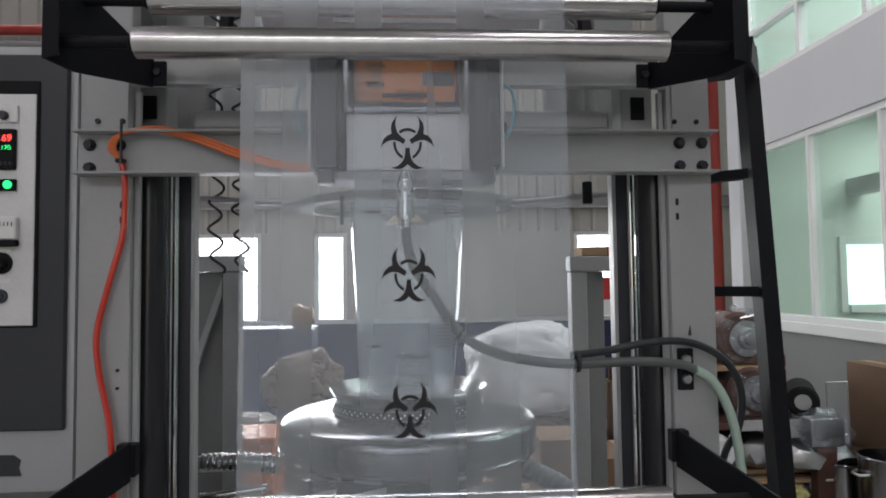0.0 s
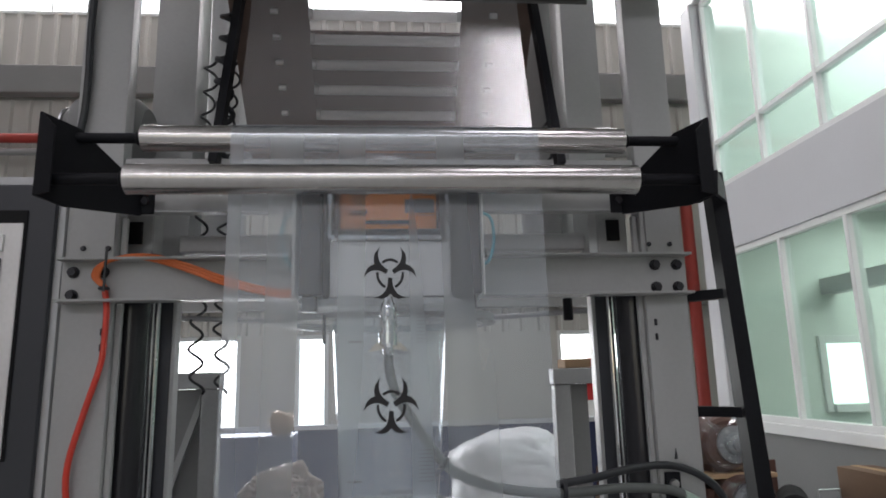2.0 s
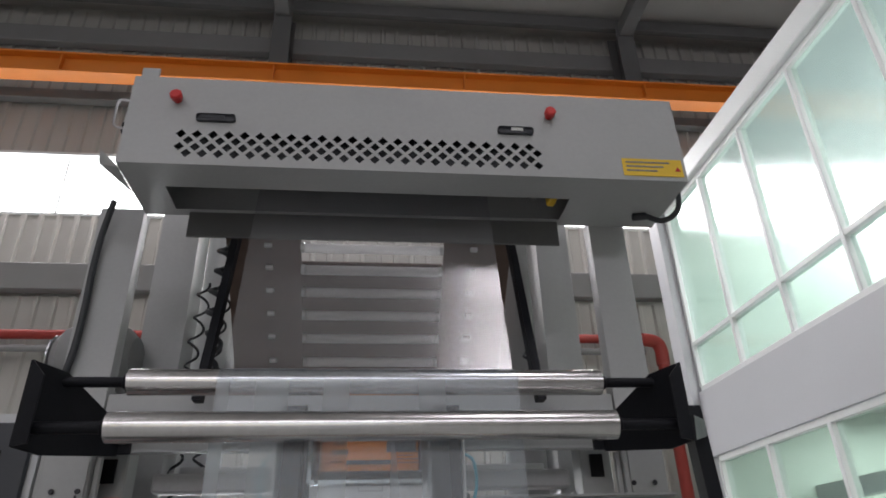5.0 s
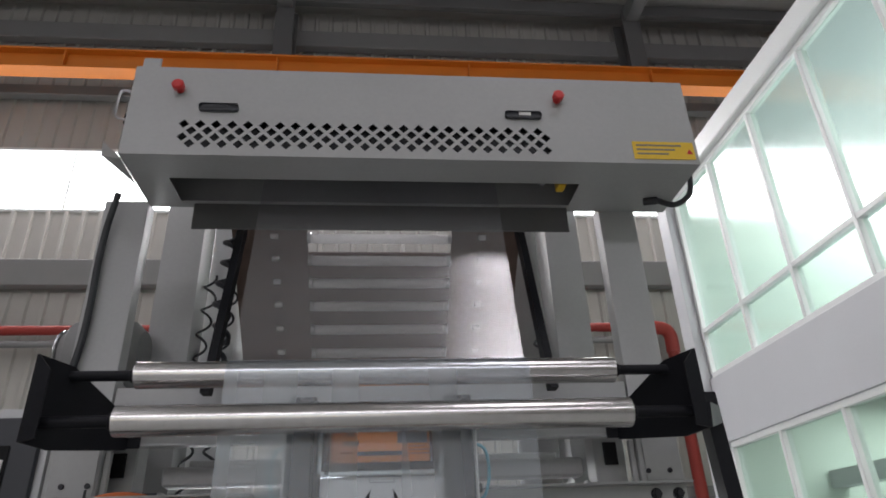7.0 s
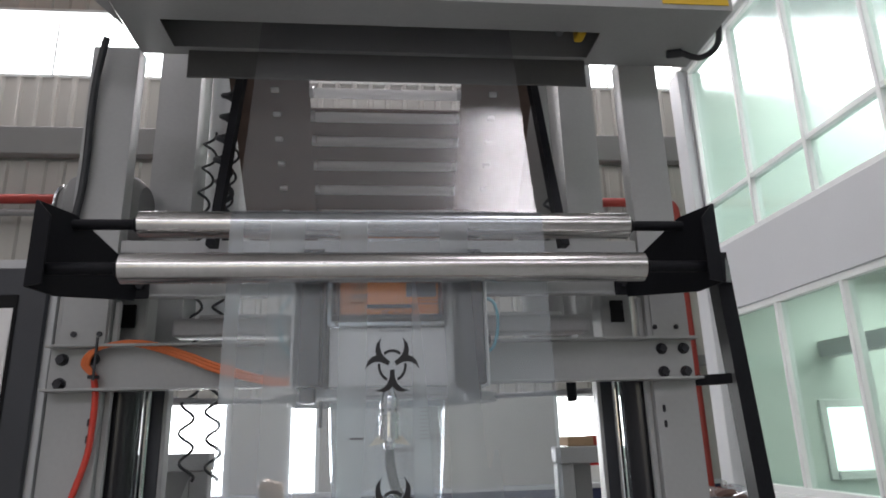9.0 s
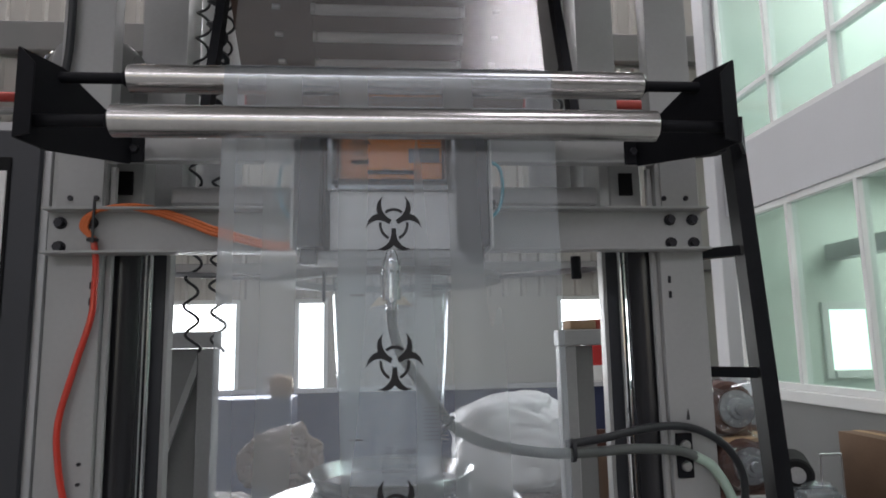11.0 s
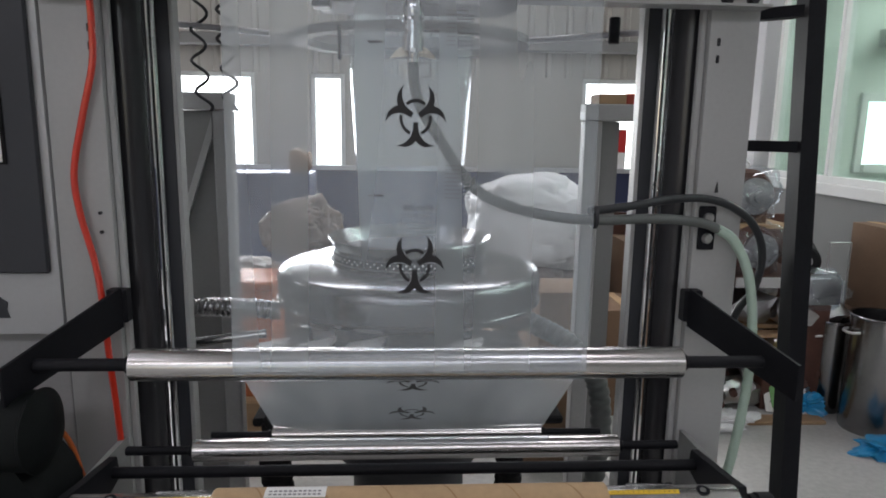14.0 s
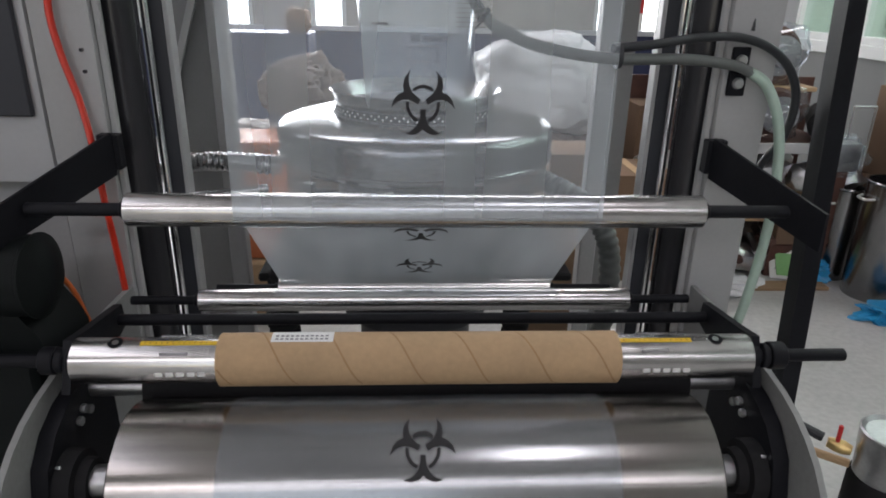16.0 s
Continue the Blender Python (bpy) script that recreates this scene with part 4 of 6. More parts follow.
part("cross_bar", box(-0.135, 0.175, 1.59, 1.62, 2.004, 2.024, 0.003), M_DARK, pu)
part("base_bar", box(-0.18, 0.22, 1.54, 1.68, 1.829, 1.848, 0.003), M_STAND, pu)
part("cylinder", cyl((-0.115, 1.70, 2.085), (0.158, 1.70, 2.085), 0.058, 32), M_STEEL, pu)
part("back_plate", box(-0.10, 0.144, 1.637, 1.641, 2.028, 2.16), M_LABEL, pu, "orange hazard label with dark marks")
hazard_symbol(Matrix.Translation((-0.055, 1.634, 2.118)) @ Matrix.Translation(-pu.location), pu, 0.026)
part("label_bar", box(-0.075, -0.035, 1.634, 1.6365, 2.072, 2.082), M_INK, pu)
part("label_bar", box(-0.04, 0.085, 1.634, 1.6365, 2.046, 2.056), M_INK, pu)
part("label_box", box(0.06, 0.135, 1.634, 1.6365, 2.075, 2.11), M_INK2, pu)

# ---- air fitting and hoses ----
af = thing("air_fitting", "bright threaded air inflation fitting with a wing nut", "fitting", (0.016, 1.50, 1.72))
part("stem", lathe([(0, 0.012), (0.02, 0.013), (0.021, 0.022), (0.05, 0.022), (0.051, 0.018), (0.06, 0.018), (0.061, 0.0225), (0.07, 0.0225), (0.072, 0.020), (0.078, 0.020), (0.08, 0.0215), (0.086, 0.0195), (0.09, 0.021), (0.115, 0.019), (0.13, 0.012)], (0.016, 1.52, 1.715), (0, 0, 1), 24), M_ROD, af)
part("wing_nut", slab([(-0.030, 1.515, 1.722), (-0.012, 1.515, 1.742), (0.016, 1.515, 1.750), (0.044, 1.515, 1.742), (0.062, 1.515, 1.722), (0.016, 1.515, 1.730)], (0, 1, 0), 0.012), M_CLAMP, af)
part("pin", cyl((0.016, 1.50, 1.736), (0.016, 1.49, 1.736), 0.005, 10), M_ZINC, af)
gh = thing("grey_hose", "thick grey hose sagging to the clamp and turning pale green", "hose", (0.4, 1.6, 1.39))
part("grey_run", hose([(0.016, 1.52, 1.720), (0.018, 1.52, 1.68), (0.032, 1.52, 1.63), (0.066, 1.525, 1.575), (0.137, 1.535, 1.475), (0.207, 1.54, 1.433), (0.305, 1.55, 1.408), (0.415, 1.57, 1.396), (0.58, 1.63, 1.392), (0.70, 1.665, 1.378), (0.745, 1.672, 1.362)], 0.0115, 12), M_HOSE, gh)
part("green_run", hose([(0.74, 1.672, 1.365), (0.785, 1.672, 1.335), (0.825, 1.67, 1.26), (0.845, 1.665, 1.15), (0.848, 1.66, 1.0), (0.835, 1.67, 0.8), (0.805, 1.70, 0.5), (0.80, 1.72, 0.02)], 0.0118, 12), M_HOSEG, gh, "pale green hose end")
for p, q in (((0.137, 1.535, 1.475), (0.02, 0, -0.014)), ((0.415, 1.575, 1.402), (0.01, 0, 0))):
    d = Vector((0.7, 0, -0.6)).normalized() if p[0] < 0.2 else Vector((1, 0, 0))
    part("cable_tie", cyl(Vector(p) - d * 0.004, Vector(p) + d * 0.004, 0.016 if p[0] < 0.2 else 0.026, 14), M_CABLE, gh)
part("tie_tail", cyl((0.137, 1.522, 1.468), (0.118, 1.515, 1.45), 0.002, 6), M_CABLE, gh)
part("black_cable", hose([(0.40, 1.565, 1.416), (0.50, 1.59, 1.425), (0.60, 1.63, 1.436), (0.70, 1.662, 1.436), (0.775, 1.672, 1.415), (0.835, 1.68, 1.37), (0.868, 1.69, 1.30), (0.868, 1.71, 1.21), (0.845, 1.75, 1.12), (0.83, 1.80, 0.9)], 0.0095, 12), M_CABLE, None, "black cable clipped to the post beside a hose", "cable")
cl = thing("hose_clamp", "black two-bolt hose clamp on the post", "clamp", (0.724, 1.69, 1.36))
part("plate", box(0.705, 0.745, 1.688, 1.697, 1.31, 1.415, 0.002), M_BLACK, cl)
for z in (1.387, 1.338):
    part("bolt", lathe([(0, 0.0125), (0.006, 0.0125), (0.010, 0.009)], (0.725, 1.688, z), (0, -1, 0), 16), M_ZINC, cl)
part("tie", slab([(0.722, 1.66, 1.45), (0.730, 1.66, 1.45), (0.727, 1.66, 1.475)], (0, 1, 0), 0.004), M_CABLE, cl)
oh = part("orange_hose", hose([(-0.675, 1.668, 1.90), (-0.668, 1.672, 1.846), (-0.670, 1.678, 1.78), (-0.676, 1.68, 1.711), (-0.705, 1.68, 1.602), (-0.733, 1.68, 1.48), (-0.727, 1.68, 1.385), (-0.704, 1.68, 1.276), (-0.692, 1.675, 1.181), (-0.684, 1.67, 1.05), (-0.680, 1.68, 0.9), (-0.676, 1.68, 0.75), (-0.68, 1.68, 0.4)], 0.0075, 10), M_ORANGE, None, "glossy orange-red air hose hanging down the post", "hose")
ob = thing("orange_cables", "bundle of orange air lines tied to the crossbeam", "hose", (-0.5, 1.65, 1.95))
for k in range(3):
    d = 0.006 * (k - 1)
    part("line", hose([(-0.675 + d * 0.6, 1.662, 1.90), (-0.692 + d, 1.655, 1.925), (-0.672 + d, 1.65, 1.955 + d * 0.3), (-0.618, 1.655, 1.972 + d * 0.3), (-0.549, 1.66, 1.966 + d), (-0.455, 1.65, 1.935 + 1.2 * d), (-0.39, 1.64, 1.909 + 1.3 * d), (-0.27, 1.63, 1.876 + d), (-0.19, 1.62, 1.87 + d)], 0.0046, 8), M_ORANGE2, ob)
part("tie_wrap", cyl((-0.672, 1.658, 1.890), (-0.672, 1.658, 1.898), 0.013, 12, 0.002), M_CABLE, ob)
part("tie_strap", box(-0.668, -0.664, 1.64, 1.646, 1.885, 1.985), M_CABLE, ob)


def helix(x, y, z0, z1, r, pitch, wire, label):
    n = int((z1 - z0) / pitch * 14)
    pts = [Vector((x + r * math.cos(2 * math.pi * k / 14) + 0.006 * math.sin(k * 0.11), y + r * math.sin(2 * math.pi * k / 14), z1 - (z1 - z0) * k / n)) for k in range(n + 1)]
    return part("coiled_cable", sweep(pts, wire, 6), M_CABLE, None, label, "cable", "coiled cables")


helix(-0.578, 2.13, 1.63, 2.75, 0.020, 0.085, 0.0045, "thin black coiled cable hanging behind the frame")
helix(-0.505, 2.13, 1.63, 2.75, 0.020, 0.080, 0.0045, "thin black coiled cable hanging behind the frame")
helix(-0.468, 1.90, 2.22, 2.80, 0.021, 0.07, 0.0085, "black coiled cable beside the collapsing rail")
helix(0.512, 1.92, 2.24, 2.45, 0.012, 0.06, 0.005, "short black coiled cable beside the collapsing rail")

# ---- die, air ring and bubble ----
M_RING = mat("dull_turned_ring", (0.20, 0.202, 0.208), 0.2, 1.0, vary=0.07, scale=4, fine=50, stretch=(2, 2, 1), bump=0.0)
M_LIP = mat("thin_spun_lip", (0.38, 0.385, 0.39), 0.2, 1.0, vary=0.08, scale=4, bump=0.003)
AX, AY = 0.019, 2.40
ar = thing("air_ring", "large spun-aluminium air ring with a flared lip", "air ring", (AX, AY, 0.92))
part("bowl", lathe([(1.000, 0.30), (1.000, 0.41), (1.008, 0.435), (1.022, 0.446), (1.095, 0.449), (1.112, 0.446), (1.124, 0.438), (1.131, 0.425), (1.140, 0.395), (1.150, 0.32), (1.152, 0.25), (1.148, 0.22)], (AX, AY, 0), (0, 0, 1), 72), M_RING, ar)
part("flared_lip", lathe([(1.10, 0.175), (1.125, 0.195), (1.170, 0.235), (1.224, 0.272), (1.227, 0.275), (1.224, 0.277), (1.165, 0.242), (1.11, 0.20)], (AX, AY, 0), (0, 0, 1), 72, close=True), M_LIP, ar, "flared aluminium lip")
part("inner_ring", lathe([(1.09, 0.12), (1.135, 0.155), (1.148, 0.178), (1.13, 0.195)], (AX, AY, 0), (0, 0, 1), 56), M_DARK, ar, "dark inner ring")
part("collar", lathe([(1.150, 0.276), (1.154, 0.262), (1.178, 0.260), (1.181, 0.250)], (AX, AY, 0), (0, 0, 1), 72), M_DARK, ar, "dark perforated collar")
dots = bmesh.new()
for row in range(2):
    for k in range(64):
        a = 2 * math.pi * (k + 0.5 * (row % 2)) / 64
        r = 0.2615 - 0.0006 * row
        lathe([(0, 0.0038), (0.0016, 0.0024)], (AX + r * math.cos(a), AY + r * math.sin(a), 1.162 + 0.009 * row), (math.cos(a), math.sin(a), 0), 6, bm=dots)
part("air_holes", dots, M_ZINC, ar, "rows of small bright holes", kind="stuff")
part("rim_band", lathe([(1.022, 0.444), (1.024, 0.4505), (1.031, 0.4505), (1.034, 0.447)], (AX, AY, 0), (0, 0, 1), 72), M_RING, ar)
die = thing("die_head", "dark steel die body standing on a floor stand", "die", (AX, AY, 0))
part("body", lathe([(0.0, 0.36), (0.03, 0.36), (0.04, 0.2), (0.45, 0.2), (0.46, 0.26), (0.998, 0.26)], (AX, AY, 0), (0, 0, 1), 40), M_DARK, die)
part("heater_band", lathe([(0.55, 0.262), (0.555, 0.275), (0.80, 0.275), (0.805, 0.262)], (AX, AY, 0), (0, 0, 1), 40), M_RUBBER, die)
# made-up dark plate that darkens the view below the ring
part("darkening_plate", box(AX - 0.46, AX + 0.46, 1.99, 2.85, 0.72, 0.745, 0.006), M_RUBBER, die, "dark plate added to darken the space under the ring")
for k in range(6):
    a = radians(195 + 30 * k)
    part("clamp_bolt", cyl((AX + 0.36 * math.cos(a), AY + 0.36 * math.sin(a), 0.746), (AX + 0.36 * math.cos(a), AY + 0.36 * math.sin(a), 0.93), 0.022, 14, 0.003), M_DARK, die, "dark jacking bolt")


def duct(name, pts, r, material, label):
    path = smooth_path(pts, 48)
    return part(name, sweep(path, lambda f: r * (1 + 0.07 * math.sin(f * len(path) * 1.05)), 14), material, None, label, "duct", "air ducts")


duct("air_duct", [(-0.40, 2.25, 1.00), (-0.55, 2.22, 1.02), (-0.70, 2.25, 1.0), (-0.95, 2.4, 0.85), (-1.2, 2.6, 0.4)], 0.030, M_ALU, "ribbed silver air duct feeding the air ring")
duct("air_duct", [(0.40, 2.2, 0.98), (0.52, 2.1, 0.93), (0.60, 2.05, 0.80), (0.62, 2.1, 0.5), (0.6, 2.3, 0.1)], 0.032, M_HOSE, "ribbed grey air duct curving to the floor")
duct("air_duct", [(-0.28, 2.02, 0.93), (-0.34, 1.98, 0.80), (-0.38, 2.0, 0.62), (-0.36, 2.1, 0.3), (-0.3, 2.2, 0.05)], 0.045, M_RUBBER, "ribbed black air duct below the air ring")
duct("air_duct", [(0.25, 2.0, 0.93), (0.30, 1.96, 0.78), (0.32, 2.0, 0.55), (0.3, 2.1, 0.2)], 0.04, M_RUBBER, "ribbed black air duct below the air ring")
part("support_bar", cyl((-0.42, 2.12, 0.965), (-0.95, 2.05, 0.92), 0.014, 12), M_ALU, None, "straight bright support bar beside the air ring", "bar")
# pale slabs added for the light floor that shows between the ducts
for x0, x1 in ((-0.42, -0.33), (-0.30, -0.20), (-0.16, -0.05), (0.14, 0.24)):
    part("pale_floor_patch", slab([(x0, 2.02, 0.955), (x0 - 0.03, 1.90, 0.925), (x1 - 0.045, 1.91, 0.93), (x1, 2.05, 0.965)], (0, 0, 1), 0.012), M_WHITE, None, "pale slab standing for light floor seen under the air ring", "clamp", "clamp tabs")

# bubble of clear film rising from the ring
prof = [(1.14, 0.152), (1.20, 0.159), (1.30, 0.169), (1.42, 0.178), (1.55, 0.187), (1.68, 0.195), (1.80, 0.201), (2.0, 0.206), (2.2, 0.207), (2.42, 0.207)]
vs, fs, NB = [], [], 72
for z, r in prof:
    for k in range(NB):
        a = 2 * math.pi * k / NB
        rr = r * (1 + 0.006 * noise.noise(Vector((math.cos(a) * 4, math.sin(a) * 4, z * 2))))
        vs.append((AX + rr * math.cos(a), AY + rr * math.sin(a), z))
for i in range(len(prof) - 1):
    for k in range(NB):
        fs.append((i * NB + k, i * NB + (k + 1) % NB, (i + 1) * NB + (k + 1) % NB, (i + 1) * NB + k))
sheet_part("film_bubble", vs, fs, M_BUBBLE, None, "clear inflated tube of film rising from the air ring", "plastic film")
sr = thing("stabiliser_ring", "grey flat ring round the bubble on two arms", "ring", (AX, AY, 1.85))
part("ring", lathe([(1.85, 0.335), (1.85, 0.384), (1.875, 0.384), (1.875, 0.335)], (AX, AY, 0), (0, 0, 1), 56, close=True), M_GIRT, sr)
part("arm", cyl((0.36, 2.3, 1.862), (0.75, 2.0, 1.862), 0.009, 10), M_STEEL, sr)
part("arm", cyl((-0.33, 2.3, 1.862), (-0.66, 2.1, 1.862), 0.009, 10), M_STEEL, sr)
part("stub", cyl((0.585, 2.06, 1.83), (0.585, 2.06, 1.90), 0.016, 12, 0.002), M_BLACK, sr)
part("hanger", box(-0.185, -0.175, 2.05, 2.06, 1.77, 1.86, 0.002), M_DARK, sr)

# ---- grey side stands behind the posts ----
for s in (-1, 1):
    X = lambda v: CX + s * v
    def bx(a, b, y0, y1, z0, z1, bev=0.004):
        return box(min(X(a), X(b)), max(X(a), X(b)), y0, y1, z0, z1, bev)
    g = thing("side_stand", "grey welded stand with a diagonal brace", "stand", (X(0.78), 2.6, 0), "side stands")
    zt = 1.70 if s < 0 else 1.685
    part("top_rail", bx(0.628, 0.90, 2.545, 2.62, zt - 0.06, zt), M_STAND, g)
    part("leg", bx(0.632, 0.695, 2.552, 2.615, 0, zt - 0.061), M_STAND, g)
    part("leg", bx(0.88, 0.90, 2.552, 2.60, 0, zt - 0.061), M_STAND, g)
    part("leg", bx(0.70, 0.775, 2.75, 2.80, 0, zt - 0.061), M_STAND, g)
    part("side_rail", bx(0.70, 0.775, 2.622, 2.748, zt - 0.06, zt - 0.005), M_STAND, g)
    # the darker grey stands for shade between the stand's legs
    part("shaded_web_plate", bx(0.6955, 0.86 if s < 0 else 0.77, 2.59, 2.60, 0, zt - 0.061, 0.001), M_GIRT, g, "web plate in a darker grey that stands for shade")
    if s < 0:
        part("brace", slab([(X(0.698), 2.555, 1.62), (X(0.698), 2.555, 1.55), (X(0.88), 2.555, 1.02), (X(0.88), 2.555, 1.09)], (0, 1, 0), 0.02), M_STAND, g)
part("timber_block", box(0.70, 0.80, 2.56, 2.68, 1.686, 1.721, 0.003), M_WOOD, None, "short timber block lying on the stand", "block")
part("red_box", box(0.803, 0.87, 2.57, 2.66, 1.686, 1.724, 0.003), mat("red_carton", (0.35, 0.05, 0.03), 0.6), None, "small dark red box lying on the stand", "box")

# ---- control cabinet ----
cab = thing("control_cabinet", "pale grey control cabinet with a charcoal door and instrument panel", "cabinet", (-1.3, 1.9, 0))
CFY = 1.70
part("body", box(-1.85, -0.797, CFY + 0.004, 2.3, 1.096, 2.192, 0.006, 2), M_GREY2, cab)
part("plinth", box(-1.80, -0.84, 1.80, 2.25, 0.0, 1.094, 0.004), M_STAND, cab, "recessed grey plinth")
door = part("door", box(-1.80, -0.813, CFY - 0.012, CFY + 0.003, 1.246, 2.166, 0.004), M_DARK, cab, "charcoal painted door")
part("recess_edge", box(-1.60, -0.878, CFY - 0.016, CFY - 0.0125, 1.494, 2.098, 0.002), M_RUBBER, door, "black recess round the panel")
pan = part("instrument_panel", box(-1.60, -0.885, CFY - 0.020, CFY - 0.0165, 1.499, 2.064, 0.002), M_PANEL, cab, "brushed pale instrument panel")
py = CFY - 0.020


def lettering(name, words, size, at, material, parent):
    """Flat letters that face the front."""
    cu = bpy.data.curves.new(name, "FONT")
    cu.body, cu.size, cu.align_x = words, size, "CENTER"
    tmp = bpy.data.objects.new("tmp", cu)
    me = bpy.data.meshes.new_from_object(tmp)
    bpy.data.objects.remove(tmp)
    me.transform(Matrix.Translation(at) @ Matrix.Rotation(radians(90), 4, "X"))
    me.materials.append(material)
    ob = new(name, me)
    ob.parent = parent
    return ob


for k in range(4):
    x = -0.955 - 0.115 * k
    c = part("temperature_controller", box(x - 0.027, x + 0.027, py - 0.010, py, 1.876, 1.976, 0.003), M_RUBBER, cab, "black temperature controller with red digits")
    lettering("red_digits", "169", 0.024, (x + 0.002, py - 0.0112, 1.945), M_LED_R, c)
    lettering("green_digits", "170", 0.016, (x + 0.006, py - 0.0112, 1.924), M_LED_G, c)
    for d in range(4):
        part("key", box(x - 0.02 + 0.011 * d, x - 0.012 + 0.011 * d, py - 0.0125, py - 0.0102, 1.885, 1.895, 0.002), M_DARK, c)
    m = part("meter", box(x - 0.036, x + 0.036, py - 0.018, py, 1.706, 1.762, 0.003), M_WHITE, cab, "white analogue meter")
    part("meter_foot", box(x - 0.036, x + 0.036, py - 0.020, py, 1.690, 1.7055, 0.002), M_RUBBER, m)
    for d in range(7):
        part("tick", box(x - 0.027 + 0.009 * d, x - 0.0255 + 0.009 * d, py - 0.0195, py - 0.0182, 1.738, 1.748), M_INK, m)
    l = part("name_plate", box(x - 0.02, x + 0.02, py - 0.002, py, 1.678, 1.686), M_WHITE, cab)
    r = part("rotary_switch", lathe([(0, 0.026), (0.006, 0.026), (0.007, 0.019), (0.026, 0.017)], (x - 0.004, py, 1.650), (0, -1, 0), 20), M_RUBBER, cab, "black rotary switch")
    part("pointer", box(x - 0.007, x - 0.001, py - 0.030, py - 0.0262, 1.636, 1.666, 0.001), M_DARK, r)
    part("name_plate", box(x - 0.02, x + 0.02, py - 0.002, py, 1.602, 1.612), M_WHITE, cab)
    part("push_button", lathe([(0, 0.017), (0.008, 0.017), (0.009, 0.011), (0.014, 0.011)], (x - 0.005, py, 1.570), (0, -1, 0), 20), M_RUBBER if k else M_DARK, cab, "black push button in a ring")
    part("top_plate", box(x - 0.03, x + 0.03, py - 0.008, py, 1.992, 2.035, 0.002), M_WHITE, cab, "pale labelled fuse holder")
    part("fuse_cap", cyl((x, py - 0.008, 2.008), (x, py - 0.02, 2.008), 0.011, 14, 0.002), M_DARK, cab)
    g = part("signal_lamp", box(x - 0.002, x + 0.028, py - 0.012, py, 1.825, 1.853, 0.002), M_RUBBER, cab)
    part("lens", cyl((x + 0.013, py - 0.012, 1.839), (x + 0.013, py - 0.015, 1.839), 0.010, 12), M_LED_G, g, "lit green lens")
    g = part("signal_lamp", box(x - 0.034, x - 0.004, py - 0.012, py, 1.825, 1.853, 0.002), M_RUBBER, cab)
    part("lens", cyl((x - 0.019, py - 0.012, 1.839), (x - 0.019, py - 0.015, 1.839), 0.010, 12), M_RED, g, "unlit red lens")
part("door_label", box(-1.02, -0.975, CFY - 0.0145, CFY - 0.0125, 1.34, 1.46), M_WHITE, cab)
# dark bar where the maker's lettering stands
part("maker_mark", slab([(-0.99, CFY + 0.003, 1.137), (-0.99, CFY + 0.003, 1.187), (-0.935, CFY + 0.003, 1.187), (-0.918, CFY + 0.003, 1.174), (-0.922, CFY + 0.003, 1.156), (-0.916, CFY + 0.003, 1.137)], (0, -1, 0), 0.002), M_DARK, cab, "dark lettering-sized mark")

# ---- winder ----
wd = thing("winder", "surface winder with chromed drum between light grey side plates", "winder", (CX, 1.3, 0))
M_PLATE = mat("worn_grey_plate", (0.25, 0.255, 0.25), 0.5, vary=0.12, scale=6, bump=0.04, dirt=0.08)
DY, DZ, DR = 1.240, 0.652, 0.1485
drum = part("drum", cyl((-0.508, DY, DZ), (0.548, DY, DZ), DR, 96, 0.003), M_DRUM, wd, "large polished chrome drum")
for x0, x1 in ((-0.62, -0.508), (0.548, 0.67)):
    part("drum_shaft", cyl((x0, DY, DZ), (x1, DY, DZ), 0.03, 24), M_STEEL, drum)
for s in (-1, 1):
    x = -0.668 if s < 0 else 0.705
    pts = [(x, 1.72, 0.10), (x, 1.72, 0.84), (x, 1.42, 0.845), (x, 1.34, 0.828), (x, 1.26, 0.815), (x, 1.21, 0.800), (x, 1.165, 0.778), (x, 1.125, 0.750), (x, 1.095, 0.718), (x, 1.07, 0.675), (x, 1.055, 0.625), (x, 1.05, 0.55), (x, 1.05, 0.10)]
    part("side_plate", slab(pts, (s, 0, 0), 0.012), M_PLATE, wd, "grey side plate with rounded front")
    xi = x - s * 0.002
    pts = [(xi, 1.46, 0.35), (xi, 1.46, 0.81), (xi, 1.37, 0.80), (xi, 1.29, 0.785), (xi, 1.235, 0.760), (xi, 1.19, 0.715), (xi, 1.17, 0.65), (xi, 1.163, 0.35)]
    part("bearing_plate", slab(pts, (-s, 0, 0), 0.03), M_BLACK, wd, "black bearing plate")
    xb = xi - s * 0.03
    part("bearing", lathe([(0, 0.062), (0.03, 0.060), (0.032, 0.045), (0.05, 0.042)], (xb, DY, DZ), (-s, 0, 0), 28), M_RUBBER, wd)
    for yy, zz in ((1.33, 0.75), (1.35, 0.735), (1.31, 0.735), (1.215, 0.70), (1.19, 0.62), (1.31, 0.62)):
        b = part("hex_bolt", cyl((xb, yy, zz), (xb - s * 0.010, yy, zz), 0.009, 6, 0.001), M_ZINC, wd)
    part("swing_arm", slab([(xb - s * 0.004, 1.27, 0.82), (xb - s * 0.004, 1.31, 0.91), (xb - s * 0.004, 1.37, 0.90), (xb - s * 0.004, 1.52, 0.88), (xb - s * 0.004, 1.53, 0.83), (xb - s * 0.004, 1.40, 0.80)], (-s, 0, 0), 0.016), M_BLACK, wd, "black swing arm")
part("tie_rod", cyl((-0.645, 1.50, 0.853), (0.683, 1.50, 0.853), 0.0125, 18), M_BLACK, wd, "black tie rod")
cr = part("contact_roller", cyl((-0.523, 1.385, 0.765), (0.569, 1.385, 0.765), 0.046, 40, 0.003), M_RUBBER, wd, "black rubber contact roller")
